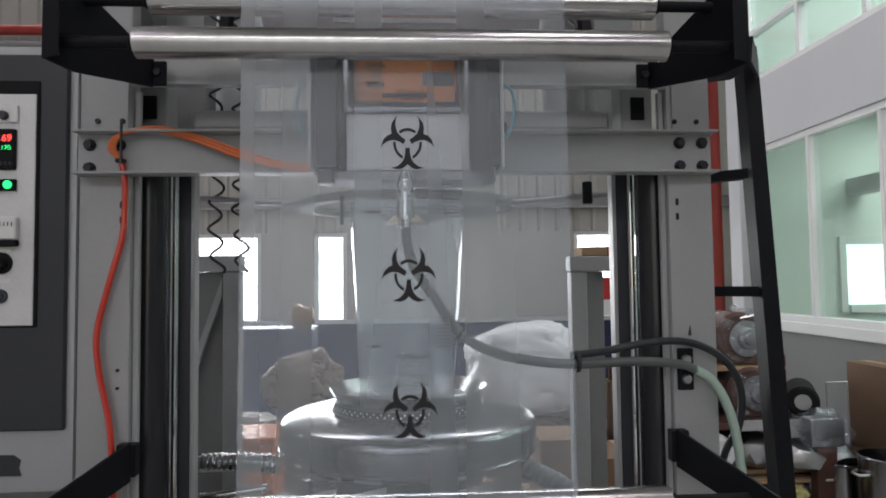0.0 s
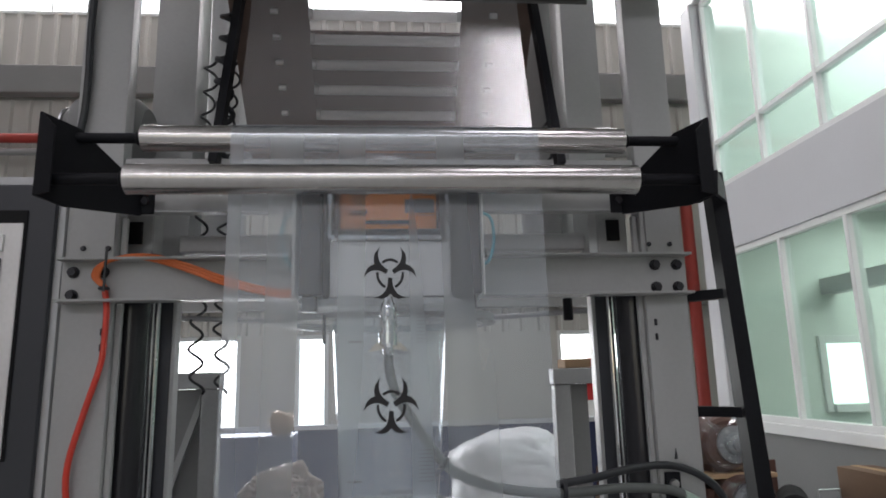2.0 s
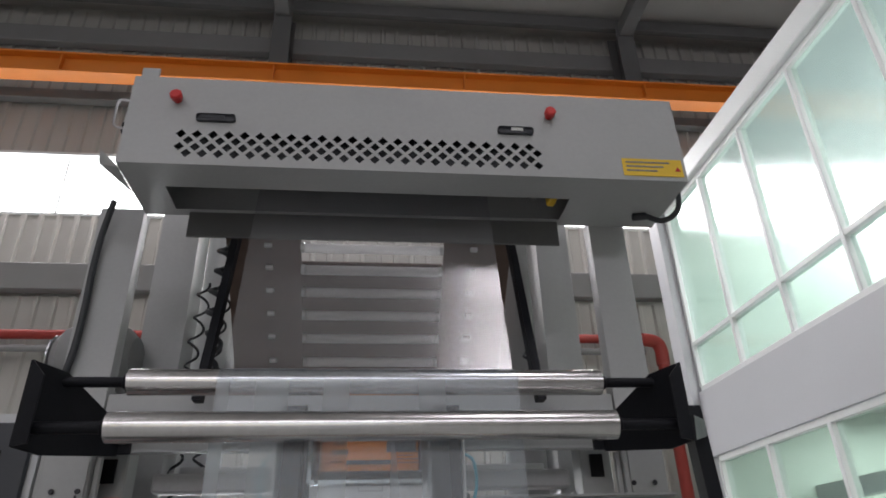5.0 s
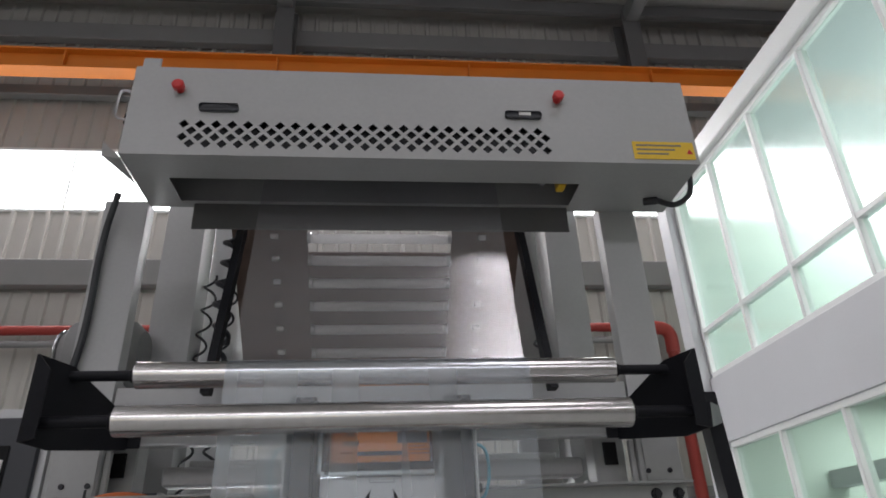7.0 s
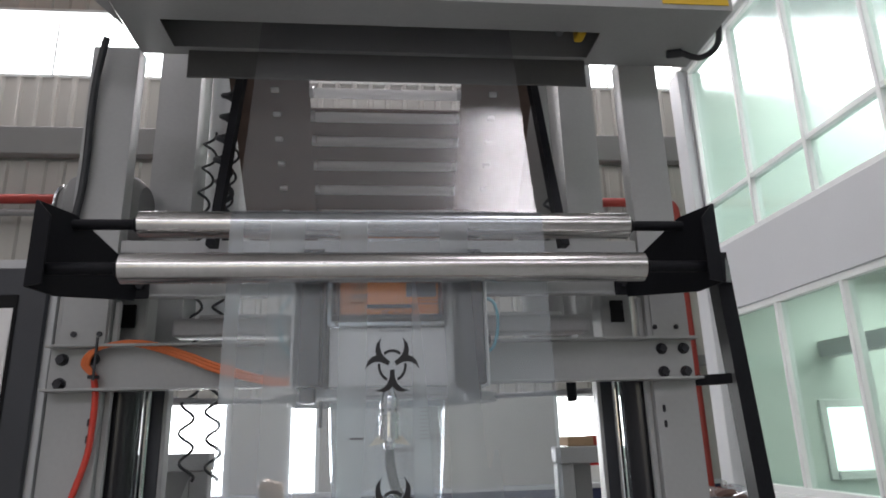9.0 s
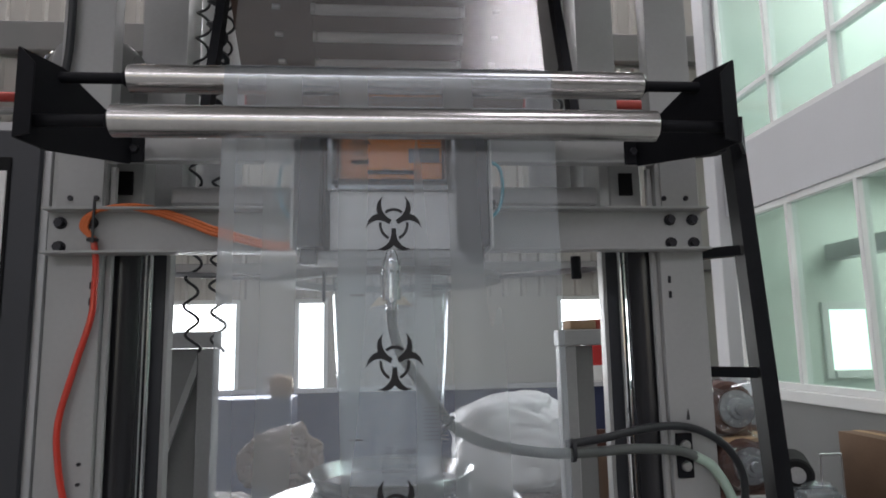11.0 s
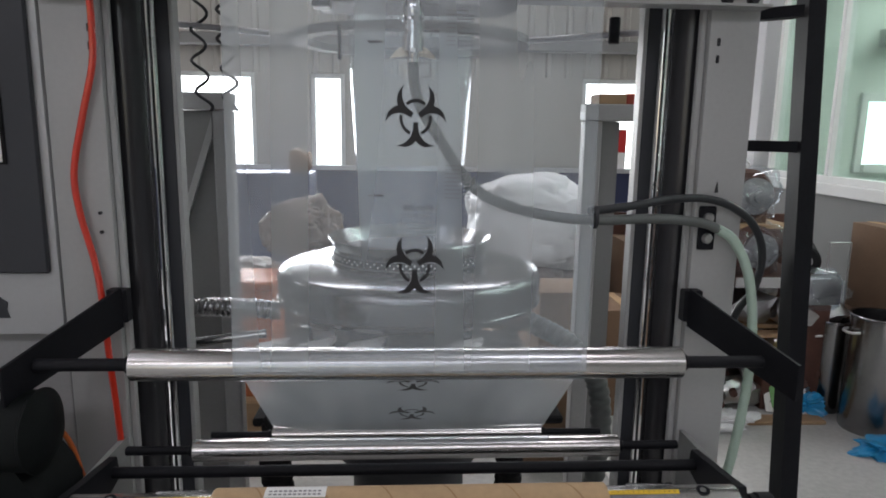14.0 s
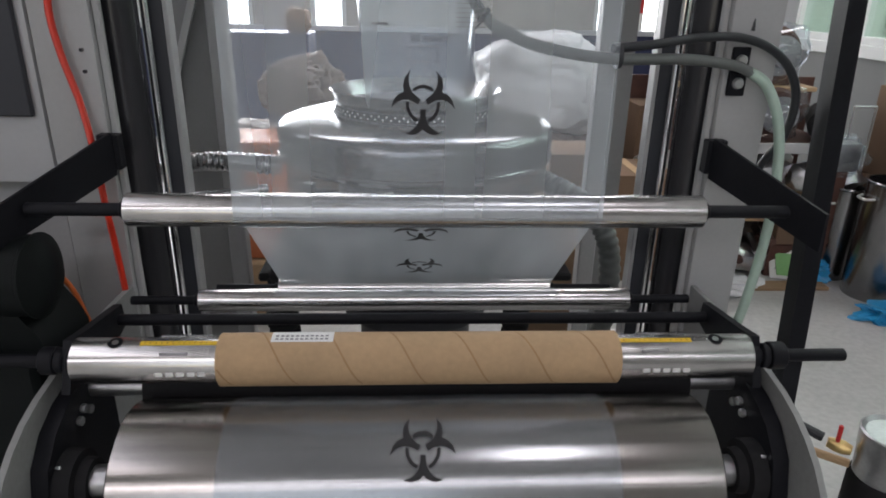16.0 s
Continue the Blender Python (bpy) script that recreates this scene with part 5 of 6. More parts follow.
for x0, x1 in ((-0.64, -0.523), (0.569, 0.68)):
    part("roller_shaft", cyl((x0, 1.385, 0.765), (x1, 1.385, 0.765), 0.02, 18), M_STEEL, cr)
part("lower_beam", box(-0.666, 0.703, 1.60, 1.68, 0.35, 0.43, 0.004), M_GREY, wd)

sh = thing("winding_shaft", "polished steel air shaft lying in the winder arms", "shaft", (CX, 1.31, 0.868))
SY, SZ = 1.31, 0.868
part("tube", cyl((-0.612, SY, SZ), (0.648, SY, SZ), 0.0425, 56, 0.002), M_CHROME, sh)
for x0, x1, r in ((-0.625, -0.612, 0.026), (-0.632, -0.625, 0.018), (-0.648, -0.632, 0.024), (-0.675, -0.648, 0.026), (-0.80, -0.675, 0.0125), (0.648, 0.668, 0.026), (0.668, 0.676, 0.018), (0.676, 0.690, 0.024), (0.692, 0.722, 0.027), (0.690, 0.692, 0.018), (0.722, 0.846, 0.0125)):
    part("journal", cyl((x0, SY, SZ), (x1, SY, SZ), r, 22, 0.002), M_BLACK, sh, "black shaft end")
up = Vector((0, -0.62, 0.785))


def on_shaft(a, r):
    """A place on the shaft's skin, a degrees from straight up towards the front."""
    return SY - r * math.sin(radians(a)), SZ + r * math.cos(radians(a))


for x in (-0.535, 0.578):
    y, z = on_shaft(12, 0.0425)
    n = Vector((0, -math.sin(radians(12)), math.cos(radians(12))))
    c = Vector((x, y, z))
    v = part("air_valve", lathe([(0, 0.013), (0.001, 0.013), (0.0012, 0.009), (0.0005, 0.0088)], c, n, 20), M_BLACK, sh, "black air valve")
    part("valve_core", lathe([(0, 0.006), (0.002, 0.0055)], c, n, 14), M_ZINC, v)


def skin_strip(x0, x1, a0, a1, r, material, name, label=""):
    vs, fs = [], []
    n = 6
    for k in range(n + 1):
        y, z = on_shaft(a0 + (a1 - a0) * k / n, r)
        vs += [(x0, y, z), (x1, y, z)]
    for k in range(n):
        fs.append((2 * k, 2 * k + 1, 2 * k + 3, 2 * k + 2))
    return sheet_part(name, vs, fs, material, sh, label)


for x0, x1 in ((-0.49, -0.352), (0.392, 0.53)):
    t = skin_strip(x0, x1, 8, 22, 0.0431, M_YELLOW, "ruler_tape", "yellow ruler tape")
    k = 0
    while x0 + 0.008 + 0.01 * k < x1:
        y, z = on_shaft(13, 0.0434)
        part("tick", box(x0 + 0.008 + 0.01 * k, x0 + 0.0092 + 0.01 * k, y - 0.004, y + 0.002, z - 0.0002, z + 0.0004), M_INK, t)
        k += 1
    xs = x0 if x0 < 0 else x0 + 0.012
    for j in range(6):
        y, z = on_shaft(-22, 0.042)
        part("grip_leaf", box(xs + 0.03 + 0.016 * j, xs + 0.043 + 0.016 * j, y - 0.004, y + 0.004, z - 0.002, z + 0.004, 0.001), M_ALU, sh)
    for j in range(5):
        y, z = on_shaft(98, 0.0425)
        part("grip_leaf", box(xs + 0.03 + 0.019 * j, xs + 0.043 + 0.019 * j, y - 0.002, y + 0.004, z - 0.004, z + 0.004, 0.001), M_WHITE, sh)
    y, z = on_shaft(48, 0.0425)
    part("flat_slot", box((x0 + x1) / 2 - 0.03, (x0 + x1) / 2 + 0.02, y - 0.001, y + 0.003, z - 0.008, z + 0.004, 0.001), M_STEEL, sh)

core = thing("cardboard_core", "brown spiral-wound cardboard core on the winding shaft", "core", (CX, SY, SZ))
CXA, CXB, CR = -0.351, 0.391, 0.0495
part("tube", lathe([(0, 0.0428), (0, CR - 0.001), (0.001, CR), (CXB - CXA - 0.001, CR), (CXB - CXA, CR - 0.001), (CXB - CXA, 0.0428)], (CXA, SY, SZ), (1, 0, 0), 72, close=True), M_CARD, core)
for j in range(-1, 7):
    vs, fs, n = [], [], 40
    for k in range(n + 1):
        f = k / n
        a = -70 + 200 * f
        x = CXA + 0.05 + 0.118 * j + 0.095 * f
        for d in (-0.0022, 0.0022):
            y, z = on_shaft(a, CR + 0.0003)
            vs.append((min(max(x + d, CXA), CXB), y, z))
    for k in range(n):
        if vs[2 * k][0] > CXA + 0.001 and vs[2 * k + 2][0] < CXB - 0.001:
            fs.append((2 * k, 2 * k + 1, 2 * k + 3, 2 * k + 2))
    if fs:
        sheet_part("spiral_seam", vs, fs, M_SEAM, core, "darker wound seam")
vs, fs = [], []
for k in range(9):
    y, z = on_shaft(-20 + 42 * k / 8, CR + 0.0006)
    vs += [(-0.255, y, z), (-0.142, y, z)]
fs = [(2 * k, 2 * k + 1, 2 * k + 3, 2 * k + 2) for k in range(8)]
lab = sheet_part("paper_label", vs, fs, M_WHITE, core, "white paper label")
for r in range(2):
    for k in range(11):
        y, z = on_shaft(4 + 10 * r, CR + 0.0011)
        part("print_bar", box(-0.247 + 0.009 * k, -0.2415 + 0.009 * k, y - 0.002, y + 0.002, z - 0.0003, z + 0.0003), M_INK2, lab)

# film wrapped over the drum
vs, fs, n, nx = [], [], 30, 30
for k in range(n + 1):
    a = radians(-30 + 150 * k / n)
    for j in range(nx + 1):
        vs.append((FX0 + (FX1 - FX0) * j / nx, DY - (DR + 0.0012) * math.sin(a), DZ + (DR + 0.0012) * math.cos(a)))
for k in range(n):
    for j in range(nx):
        a = k * (nx + 1) + j
        fs.append((a, a + 1, a + nx + 2, a + nx + 1))
sheet_part("drum_film", vs, fs, M_FILM4, None, "clear film wrapped over the chrome drum", "plastic film")


def tilted(y, z, a):
    """A pose on a surface that faces the camera, leaning back by a degrees."""
    return Matrix.Translation((SYM_X, y, z)) @ Matrix.Rotation(radians(-a), 4, "X")


a = 34
dy, dz = DY - (DR + 0.003) * math.sin(radians(a)), DZ + (DR + 0.003) * math.cos(radians(a))
hazard_symbol(Matrix.Translation(-film_print.location) @ tilted(dy, dz, 90 - a), film_print)
for f in (0.12, 0.66):
    hazard_symbol(Matrix.Translation(-film_print.location) @ tilted(1.447 + 0.328 * f - 0.002, 1.089 - 0.277 * f + 0.003, -49.8), film_print)


def text_marks(z, y, lean=0.0):
    """The mirrored volume line, a thin frame below it, and small unreadable rows beside it."""
    m0 = Matrix.Translation(-film_print.location) @ tilted(y, z, lean)
    cu = bpy.data.curves.new("volume_text", "FONT")
    cu.body, cu.size, cu.align_x = "Volum 20", 0.017, "CENTER"
    tmp = bpy.data.objects.new("tmp", cu)
    me = bpy.data.meshes.new_from_object(tmp)
    bpy.data.objects.remove(tmp)
    me.materials.append(M_INK2)
    ob = new("volume_text", me)
    ob.parent = film_print
    ob.matrix_basis = m0 @ Matrix.Rotation(radians(90), 4, "X") @ Matrix.Diagonal((-1, 1, 1, 1)) @ Matrix.Translation((-0.012, 0.008, 0))
    bars = []
    fx, fz = 0.026, 0.0125
    bars += [(-fx, fx, -0.001, 0.0), (-fx, fx, -0.001 - 2 * fz, -2 * fz), (-fx, -fx + 0.001, -2 * fz, -0.001), (fx - 0.001, fx, -2 * fz, -0.001)]
    for x0, x1, z0, z1 in bars:
        b = part("mark_bar", box(x0, x1, -0.0003, 0.0003, z0, z1), M_INK2, film_print)
        b.matrix_basis = m0
    return m0


for k in range(-1, 2):
    z = SYM_Z + k * SYM_STEP + 0.098
    m0 = text_marks(z, film_y(z) - 0.003)
    for r in range(9):
        b = part("mark_bar", box(0.055, 0.104 - 0.012 * (r % 3 == 2), -0.0003, 0.0003, 0.032 + 0.0075 * r, 0.0335 + 0.0075 * r), M_INK2, film_print)
        b.matrix_basis = m0
    b = part("mark_bar", box(-0.088, -0.060, -0.0003, 0.0003, 0.034, 0.0375), M_INK2, film_print)
    b.matrix_basis = m0

# ---- drive motor beside the winder ----
mo = thing("drive_motor", "dark green geared motor with ribbed body", "motor", (-0.85, 1.42, 0))
MY, MZ = 1.40, 0.955
part("body", cyl((-1.10, MY, MZ), (-0.79, MY, MZ), 0.088, 36, 0.012), M_MOTOR, mo)
part("rating_plate", box(-0.757, -0.740, MY - 0.0685, MY - 0.0665, MZ + 0.045, MZ + 0.057), mat("faded_red_plate", (0.20, 0.06, 0.05), 0.6), mo, "small faded red rating plate")
part("gear_case", slab([(-1.1, 1.36, 0.96), (-0.775, 1.36, 0.96), (-0.735, 1.36, 0.935), (-0.705, 1.36, 0.89), (-0.69, 1.36, 0.85), (-0.688, 1.36, 0.60), (-1.1, 1.36, 0.60)], (0, 1, 0), 0.16), M_MOTOR, mo, "dark gear case")
for k in range(16):
    a = radians(22.5 * k)
    c = Vector((0, MY + 0.092 * math.cos(a), MZ + 0.092 * math.sin(a)))
    part("fin", slab([(-1.05, c.y, c.z), (-0.80, c.y, c.z), (-0.80, MY + 0.103 * math.cos(a), MZ + 0.103 * math.sin(a)), (-1.05, MY + 0.103 * math.cos(a), MZ + 0.103 * math.sin(a))], (0, -math.sin(a), math.cos(a)), 0.004), M_MOTOR, mo)
part("fan_cover", lathe([(0, 0.078), (0.05, 0.078), (0.053, 0.082), (0.058, 0.082), (0.061, 0.075), (0.075, 0.05), (0.08, 0.02)], (-0.755, MY, MZ + 0.045), (1, 0, 0), 36), M_MOTOR, mo, "dark domed fan cover")
part("terminal_box", box(-1.02, -0.86, MY - 0.15, MY - 0.07, MZ - 0.04, MZ + 0.06, 0.012, 2), M_MOTOR, mo)
part("gearbox", box(-1.0, -0.70, 1.32, 1.50, 0.60, 0.86, 0.03, 3), M_MOTOR, mo)
part("base", box(-1.05, -0.74, 1.28, 1.54, 0.0, 0.599, 0.006), M_BLACK, mo)
part("yellow_cable", hose([(-0.76, 1.52, 0.98), (-0.735, 1.56, 0.90), (-0.72, 1.58, 0.80), (-0.70, 1.60, 0.70)], 0.006, 8), M_ORANGE2, mo, "orange cable")
# ---- stores and clutter in the hall ----


def pallet(x, y, z=0.0, w=1.1, d=0.9):
    g = thing("pallet", "worn wooden pallet on the concrete floor", "pallet", (x, y, z), "pallets")
    for k in range(6):
        part("board", box(x - w / 2 + k * w / 6 + 0.01, x - w / 2 + (k + 1) * w / 6 - 0.01, y - d / 2, y + d / 2, z + 0.10, z + 0.12, 0.003), M_WOOD, g)
    for k in range(3):
        yy = y - d / 2 + 0.05 + k * (d - 0.1) / 2
        part("bearer", box(x - w / 2, x + w / 2, yy - 0.045, yy + 0.045, z, z + 0.099, 0.003), M_WOOD, g)
    return g


pallet(0.85, 4.6)
pallet(-0.70, 4.2)
for k, (c, s) in enumerate((((0.83, 4.6, 0.96), (0.45, 0.34, 0.34)), ((0.72, 4.55, 0.50), (0.40, 0.36, 0.25)), ((1.05, 4.55, 0.45), (0.34, 0.3, 0.24)))):
    part("sack", lump(c, s, 3 + k, 0.09, 5), M_PLASTIC if k == 0 else M_BROWN, None, "bulging white plastic sack on a stack" if k == 0 else "brown wrapped sack on a pallet", "sack", "sacks")
for k, (c, s) in enumerate((((-0.60, 4.1, 0.98), (0.22, 0.2, 0.19)), ((-0.50, 4.1, 0.62), (0.30, 0.24, 0.2)), ((-0.95, 4.2, 0.55), (0.3, 0.24, 0.22)), ((-0.75, 4.15, 0.28), (0.42, 0.3, 0.17)))):
    part("sack", lump(c, s, 11 + k, 0.16, 5), M_BROWN, None, "crumpled brown wrapped sack on a stack", "sack", "sacks")
part("sack", lump((-1.02, 6.6, 1.26), (0.12, 0.12, 0.11), 21, 0.2, 3), M_CARD2, None, "tan sack standing by the window", "sack", "sacks")
part("shelf_box", box(-1.8, -0.9, 6.4, 6.9, 0.0, 1.16, 0.01), M_DADO, None, "dark blue chest below the window", "chest")


def carton(x0, x1, y0, y1, z0, z1, label, tape=True):
    g = thing("carton", label, "carton", ((x0 + x1) / 2, (y0 + y1) / 2, z0), "cartons")
    part("body", box(x0, x1, y0, y1, z0, z1, 0.006, 2), M_CARD2, g)
    if tape:
        xm = (x0 + x1) / 2
        part("tape", box(xm - 0.025, xm + 0.025, y0 - 0.002, y1, z1 - 0.12, z1 + 0.002), M_CARD, g)
    return g


orange_mat = mat("orange_crate_plastic", (0.42, 0.12, 0.04), 0.5, vary=0.1)
cr8 = thing("crate", "orange plastic crate behind the air ring", "crate", (-0.78, 3.4, 0.0))
part("wall", box(-0.84, -0.62, 3.2, 3.5, 0.3, 0.86, 0.015, 2), orange_mat, cr8)
part("rim", box(-0.855, -0.605, 3.185, 3.515, 0.83, 0.87, 0.008), orange_mat, cr8)
part("stand", box(-0.95, -0.57, 3.15, 3.55, 0.0, 0.299, 0.01), M_WOOD, cr8)
carton(0.62, 0.86, 3.05, 3.35, 0.55, 0.86, "open brown carton beside the air ring", False)
carton(0.55, 0.95, 3.0, 3.45, 0.0, 0.548, "brown carton standing on the floor")
carton(1.05, 1.45, 3.6, 4.0, 0.0, 0.62, "brown carton standing on the floor")
carton(2.75, 2.985, 3.62, 4.016, 0.556, 1.067, "brown strapped carton on a stack beside the partition")
carton(2.75, 2.985, 3.62, 4.02, 0.0, 0.555, "crushed brown carton at the bottom of a stack")
carton(1.40, 1.8, 4.2, 4.6, 0.0, 0.9, "brown carton against the rear wall")

# bench with motors wrapped in film
rk = thing("parts_bench", "rusty steel bench crowded with castings beside the partition", "bench", (2.0, 4.1, 0))
part("top", box(1.45, 2.45, 3.75, 4.5, 0.72, 0.76, 0.005), M_RUST, rk)
part("pale_edge", box(1.9, 2.45, 3.735, 3.749, 0.715, 0.775, 0.003), M_STAND, rk, "pale angle along the front edge")
for x in (1.48, 2.42):
    for y in (3.78, 4.47):
        part("leg", box(x - 0.025, x + 0.025, y - 0.025, y + 0.025, 0, 0.719, 0.003), M_STAND, rk)
part("shelf", box(1.48, 2.42, 3.78, 4.47, 0.30, 0.33, 0.004), M_WOOD, rk)
part("support_board", box(1.55, 2.30, 3.9, 4.4, 1.035, 1.06, 0.003), M_WOOD, rk)
for x in (1.57, 2.28):
    part("board_prop", box(x - 0.02, x + 0.02, 4.3, 4.38, 0.76, 1.035, 0.002), M_RUST, rk)


def wrapped_motor(x, y, z, r, label):
    g = thing("wrapped_motor", label, "motor", (x, y, z - r), "wrapped motors")
    part("body", cyl((x - 0.03, y + 0.02, z), (x - 0.03, y + 0.40, z), r * 1.1, 28, 0.02), M_RUST, g)
    part("flange", lathe([(0, r * 0.75), (0.02, r * 0.75), (0.021, r * 0.45), (0.05, r * 0.4), (0.051, r * 0.24), (0.07, r * 0.22)], (x, y + 0.02, z), (0, -1, 0), 28), M_STEEL, g, "steel end flange")
    for k in range(6):
        a = math.pi * k / 3
        part("flange_bolt", cyl((x + r * 0.62 * math.cos(a), y, z + r * 0.62 * math.sin(a)), (x + r * 0.62 * math.cos(a), y - 0.012, z + r * 0.62 * math.sin(a)), 0.010, 6), M_ZINC, g)
    part("foot", box(x - r * 0.9, x + r * 0.8, y + 0.06, y + 0.32, z - r * 1.15, z - r * 0.6, 0.01), M_RUST, g)
    part("terminal_box", box(x - r * 1.6, x - r * 0.9, y + 0.08, y + 0.25, z - r * 0.4, z + r * 0.5, 0.01), M_RUST, g)
    part("lifting_eye", lathe([(k, v) for k, v in ((-0.006, 0.018), (0.0, 0.024), (0.006, 0.018), (0.0, 0.012))], (x, y + 0.15, z + r * 1.1 + 0.02), (0, 1, 0), 14, close=True), M_ZINC, g)
    w = part("stretch_wrap", lump((x - 0.02, y + 0.18, z), (r * 1.35, 0.28, r * 1.2), x * 9 + z, 0.12, 4), M_WRAP, g, "shiny clear stretch wrap")
    w.visible_shadow = False
    return g


wrapped_motor(2.07, 3.92, 1.225, 0.145, "rust-red motor in shiny clear wrap, flange to the front")
wrapped_motor(2.10, 3.86, 0.905, 0.14, "rust-red motor in shiny clear wrap on the bench")
wrapped_motor(1.70, 4.0, 0.90, 0.13, "dark motor in clear wrap pushed to the back")
wrapped_motor(1.72, 4.0, 1.20, 0.13, "dark motor in clear wrap on top of another")
for k in range(70):
    x, y = random.uniform(1.35, 2.6), random.uniform(3.72, 4.4)
    z = random.choice((0.0, 0.0, 0.0, 0.14, 0.33, 0.33, 0.5))
    r = random.uniform(0.05, 0.12)
    part("casting", lump((x, y, z + r * 0.8), (r * random.uniform(0.8, 1.6), r, r * 0.8), 40 + k, 0.3, 2), random.choice((M_RUST, M_ZINC, M_STEEL, M_BROWN, M_PLASTIC, M_STEEL)), None, "dirty machine casting lying among the stores", "casting", "castings")
for k in range(7):
    y = 3.72 + 0.09 * k
    part("plank", box(1.55 + 0.05 * (k % 3), 2.66, y, y + 0.085, 0.42 + 0.03 * (k % 2), 0.445 + 0.03 * (k % 2), 0.003), M_WOOD, None, "rough plank lying across the stores", "plank", "planks")
part("dark_backing_sheet", box(1.4, 2.66, 4.52, 4.54, 0.0, 1.05, 0.003), M_RUST, None, "rusty dark steel sheet leaning behind the bench", "sheet")
for k in range(12):
    x = 1.5 + 0.08 * k
    part("bar_stock", cyl((x, 3.6 + 0.02 * (k % 3), 0.05 + 0.06 * (k % 4)), (x + 0.25, 4.4, 0.06 + 0.06 * (k % 4)), 0.022, 10), random.choice((M_RUST, M_STEEL, M_DARK)), None, "dirty steel bar lying under the bench", "bar", "bar stock")
tub = thing("hose_roll", "dark roll of hose lying on the bench", "roll", (2.42, 4.0, 0.77))
part("roll", cyl((2.33, 3.80, 0.86), (2.52, 4.15, 0.86), 0.09, 26, 0.012), M_RUBBER, tub)
part("bore", cyl((2.325, 3.793, 0.86), (2.331, 3.803, 0.86), 0.045, 20), M_STEEL, tub)
cs = thing("wrapped_casting", "steel casting in crumpled clear plastic on the bench edge", "casting", (2.36, 3.74, 0.65))
part("block", box(2.26, 2.46, 3.62, 3.73, 0.64, 0.80, 0.02, 2), M_STEEL, cs)
w = part("plastic_wrap", lump((2.36, 3.66, 0.73), (0.14, 0.09, 0.11), 81, 0.3, 4), M_WRAP, cs, "crumpled clear plastic")
w.visible_shadow = False
part("prop", box(2.30, 2.42, 3.64, 3.71, 0.0, 0.638, 0.004), M_RUST, cs)


M_POT = mat("dented_stainless_steel", (0.26, 0.26, 0.265), 0.24, 1.0, vary=0.2, scale=6, bump=0.05)


def steel_pot(x, y, z0, z1, r, label):
    g = thing("steel_pot", label, "pot", (x, y, z0), "steel pots")
    part("wall", lathe([(z0, r * 0.97), (z0 + 0.01, r), (z1 - 0.01, r), (z1, r + 0.008), (z1 + 0.006, r + 0.004), (z1 + 0.004, r - 0.006), (z0 + 0.02, r - 0.01)], (x, y, 0), (0, 0, 1), 40), M_POT, g)
    part("handle", hose([(x - r - 0.002, y - 0.05, z1 - 0.08), (x - r - 0.04, y - 0.03, z1 - 0.085), (x - r - 0.04, y + 0.03, z1 - 0.085), (x - r - 0.002, y + 0.05, z1 - 0.08)], 0.007, 8), M_ZINC, g)
    return g


steel_pot(2.56, 3.42, 0.0, 0.64, 0.15, "dented stainless steel pot standing on the floor")
steel_pot(2.47, 3.68, 0.0, 0.54, 0.085, "tall stainless steel pot standing on the floor")
wf = thing("wire_frame", "thin pale wire frame standing by the partition", "frame", (2.52, 3.7, 0))
for a, b in (((2.46, 3.78, 0.0), (2.46, 3.78, 0.975)), ((2.59, 3.78, 0.0), (2.59, 3.78, 0.975)), ((2.46, 3.78, 0.975), (2.59, 3.78, 0.975))):
    part("rod", cyl(a, b, 0.005, 8), M_STEEL, wf)
pic = thing("green_sign", "white-framed green sign leaning on the floor", "sign", (2.2, 3.66, 0))
part("board", slab([(2.10, 3.64, 0.004), (2.32, 3.58, 0.004), (2.32, 3.66, 0.17), (2.10, 3.72, 0.17)], (-0.24, -1, 0.3), 0.012), M_WHITE, pic)
part("face", slab([(2.125, 3.618, 0.03), (2.295, 3.57, 0.03), (2.295, 3.63, 0.145), (2.125, 3.68, 0.145)], (-0.24, -1, 0.3), 0.006), mat("green_print", (0.16, 0.36, 0.12), 0.5), pic, "green printed face")
blue = mat("blue_bag_plastic", (0.02, 0.24, 0.48), 0.35, vary=0.2, scale=14, bump=0.4)
part("plastic_bag", lump((2.44, 3.12, 0.03), (0.13, 0.08, 0.04), 77, 0.5, 4), blue, None, "crumpled bright blue plastic bag on the floor", "bag", "bags")
part("plastic_bag", lump((2.32, 3.61, 0.06), (0.09, 0.07, 0.07), 78, 0.4, 4), blue, None, "crumpled bright blue plastic bag by the stores", "bag", "bags")
part("plastic_bag", lump((2.2, 3.68, 0.38), (0.06, 0.05, 0.05), 79, 0.4, 3), mat("yellow_bag_plastic", (0.5, 0.45, 0.18), 0.4, vary=0.2, bump=0.3), None, "crumpled pale yellow bag on the stores", "bag", "bags")
part("bag_box", box(2.1, 2.3, 3.66, 3.8, 0.20, 0.33, 0.005), M_CARD2, None, "small brown box under a yellow bag", "box")
part("bag_box", box(2.08, 2.32, 3.67, 3.85, 0.0, 0.199, 0.005), M_RUST, None, "dark box at the foot of the stores", "box")
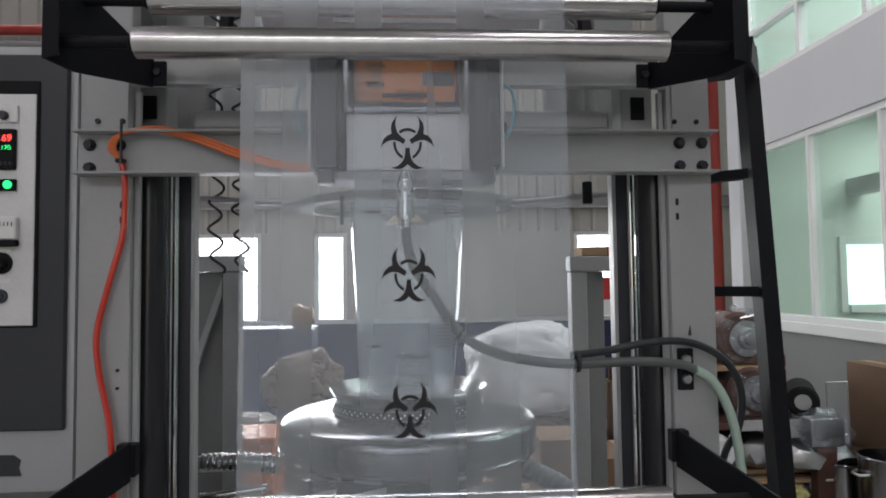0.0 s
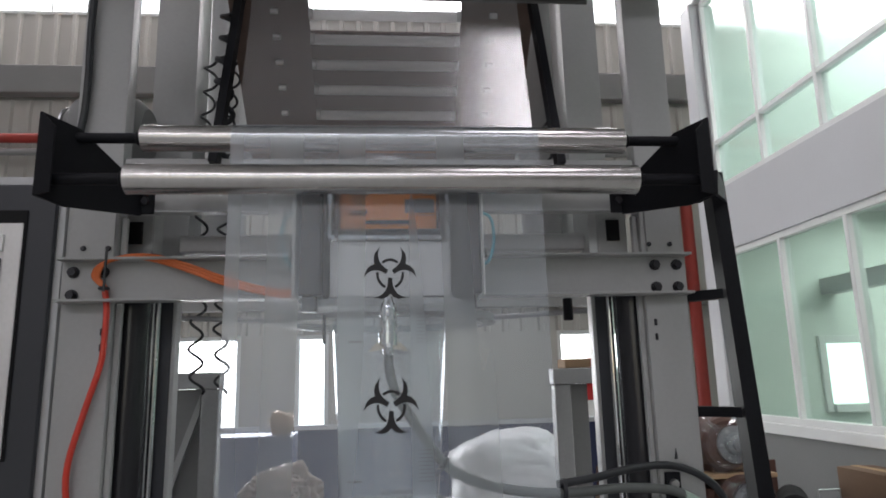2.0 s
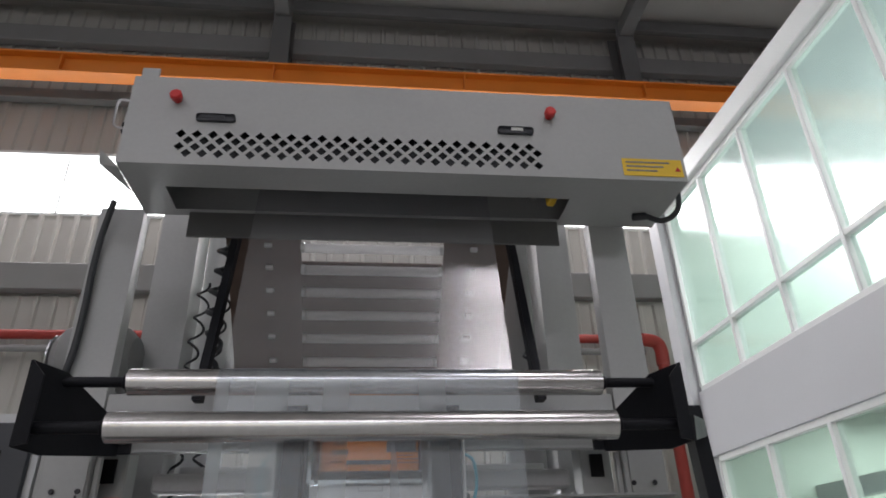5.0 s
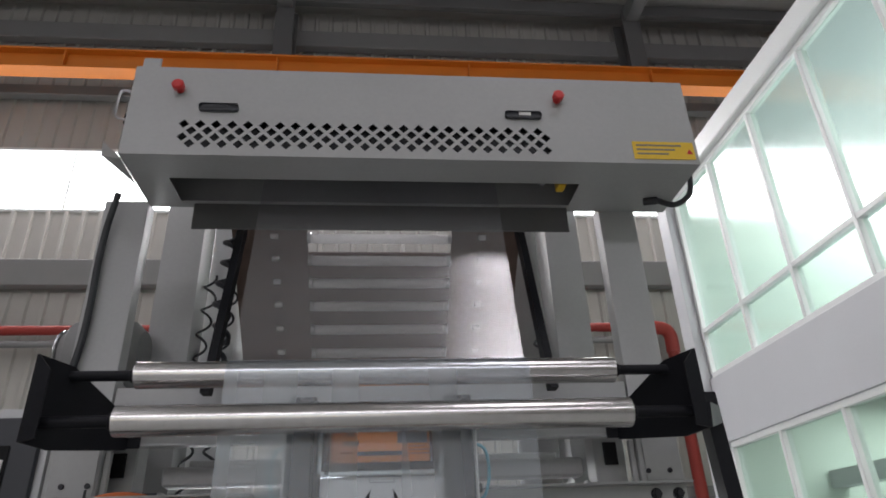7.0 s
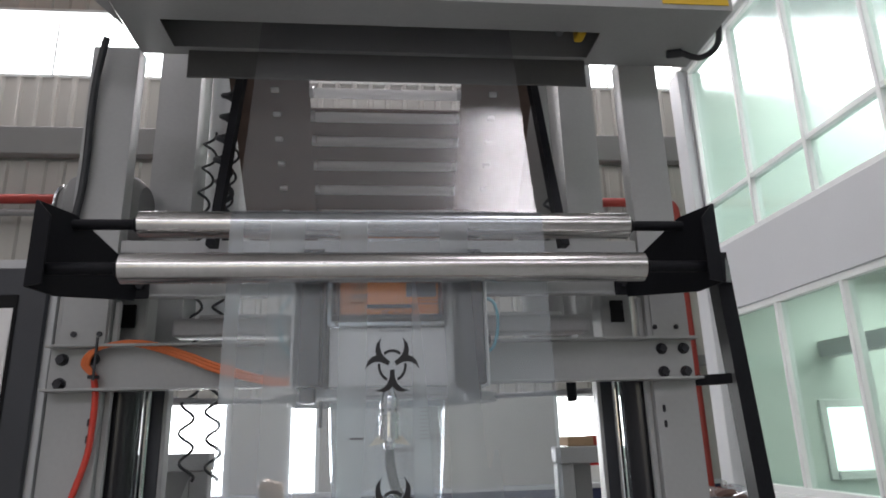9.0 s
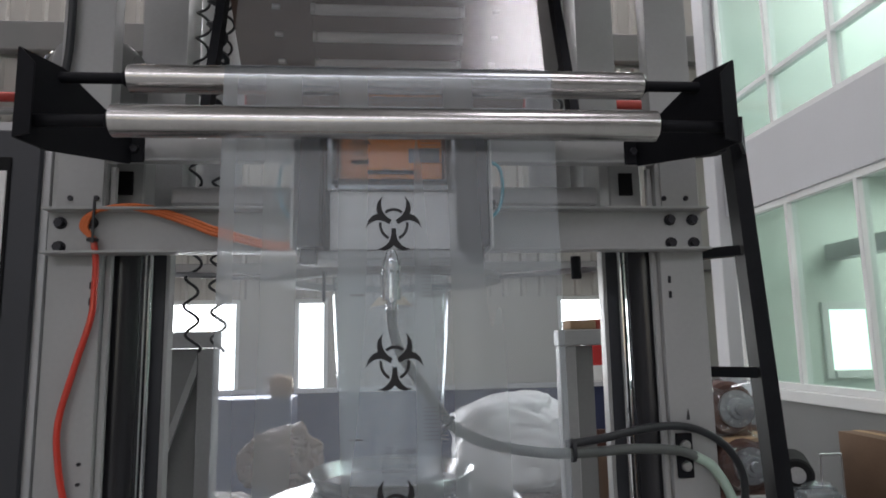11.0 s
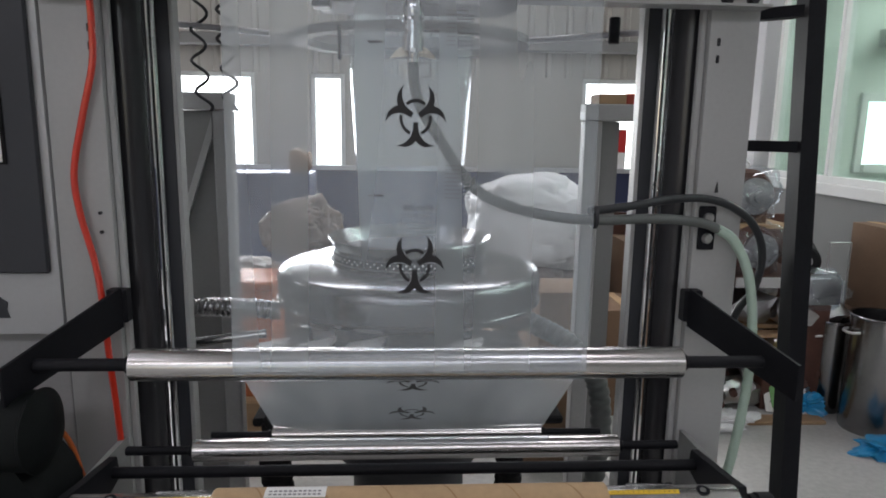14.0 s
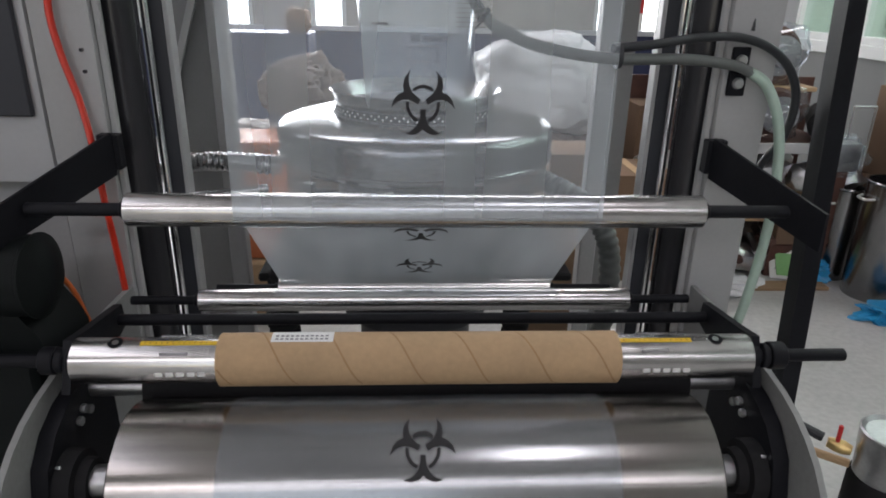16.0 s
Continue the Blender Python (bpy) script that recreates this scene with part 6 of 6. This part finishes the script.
part("plastic_bag", lump((1.75, 3.45, 0.04), (0.14, 0.08, 0.045), 80, 0.4, 4), M_PLASTIC, None, "crumpled white bag on the floor", "bag", "bags")
part("offcut", box(1.9, 2.35, 3.46, 3.56, 0.0, 0.02, 0.003), M_WOOD, None, "thin wooden offcut lying on the floor", "offcut", "offcuts")
part("offcut", box(1.55, 1.8, 3.6, 3.66, 0.0, 0.03, 0.003), M_RUST, None, "rusty offcut lying on the floor", "offcut", "offcuts")
# pot with brass valve near the winder
vp = thing("valve_pot", "small steel vessel with a brass valve near the winder", "vessel", (1.16, 1.75, 0))
part("vessel", lathe([(0.30, 0.082), (0.40, 0.088), (0.43, 0.090), (0.437, 0.091), (0.44, 0.086), (0.43, 0.075)], (1.305, 1.62, 0), (0, 0, 1), 32), M_STEEL, vp)
part("base", lathe([(0.0, 0.088), (0.005, 0.09), (0.29, 0.09), (0.30, 0.084)], (1.305, 1.62, 0), (0, 0, 1), 32), M_RUBBER, vp, "black base")
part("lid", lathe([(0.425, 0.076), (0.428, 0.0)], (1.305, 1.62, 0), (0, 0, 1), 32), M_DARK, vp)
part("label", box(1.255, 1.335, 1.522, 1.530, 0.20, 0.27), M_YELLOW, vp, "yellow sticker")
part("pipe", hose([(1.225, 1.66, 0.31), (1.15, 1.72, 0.31), (1.06, 1.80, 0.32), (0.95, 1.88, 0.35)], 0.012, 10), M_CARD, vp, "tan hose")
part("black_hose", hose([(1.16, 1.70, 0.37), (1.10, 1.75, 0.385), (1.02, 1.82, 0.40), (0.93, 1.9, 0.42)], 0.014, 10), M_CABLE, vp, "black hose behind the valve")
part("valve", lathe([(0, 0.014), (0.02, 0.02), (0.04, 0.02), (0.06, 0.014)], (1.22, 1.66, 0.355), (-0.8, 0.55, 0.08), 14), M_BRASS, vp)
part("valve_handle", cyl((1.185, 1.675, 0.375), (1.185, 1.675, 0.425), 0.006, 8), M_RED, vp)
part("paper_scrap", box(0.95, 1.05, 2.9, 3.02, 0.0, 0.006, 0.001), M_WHITE, None, "white paper scrap on the floor", "paper")
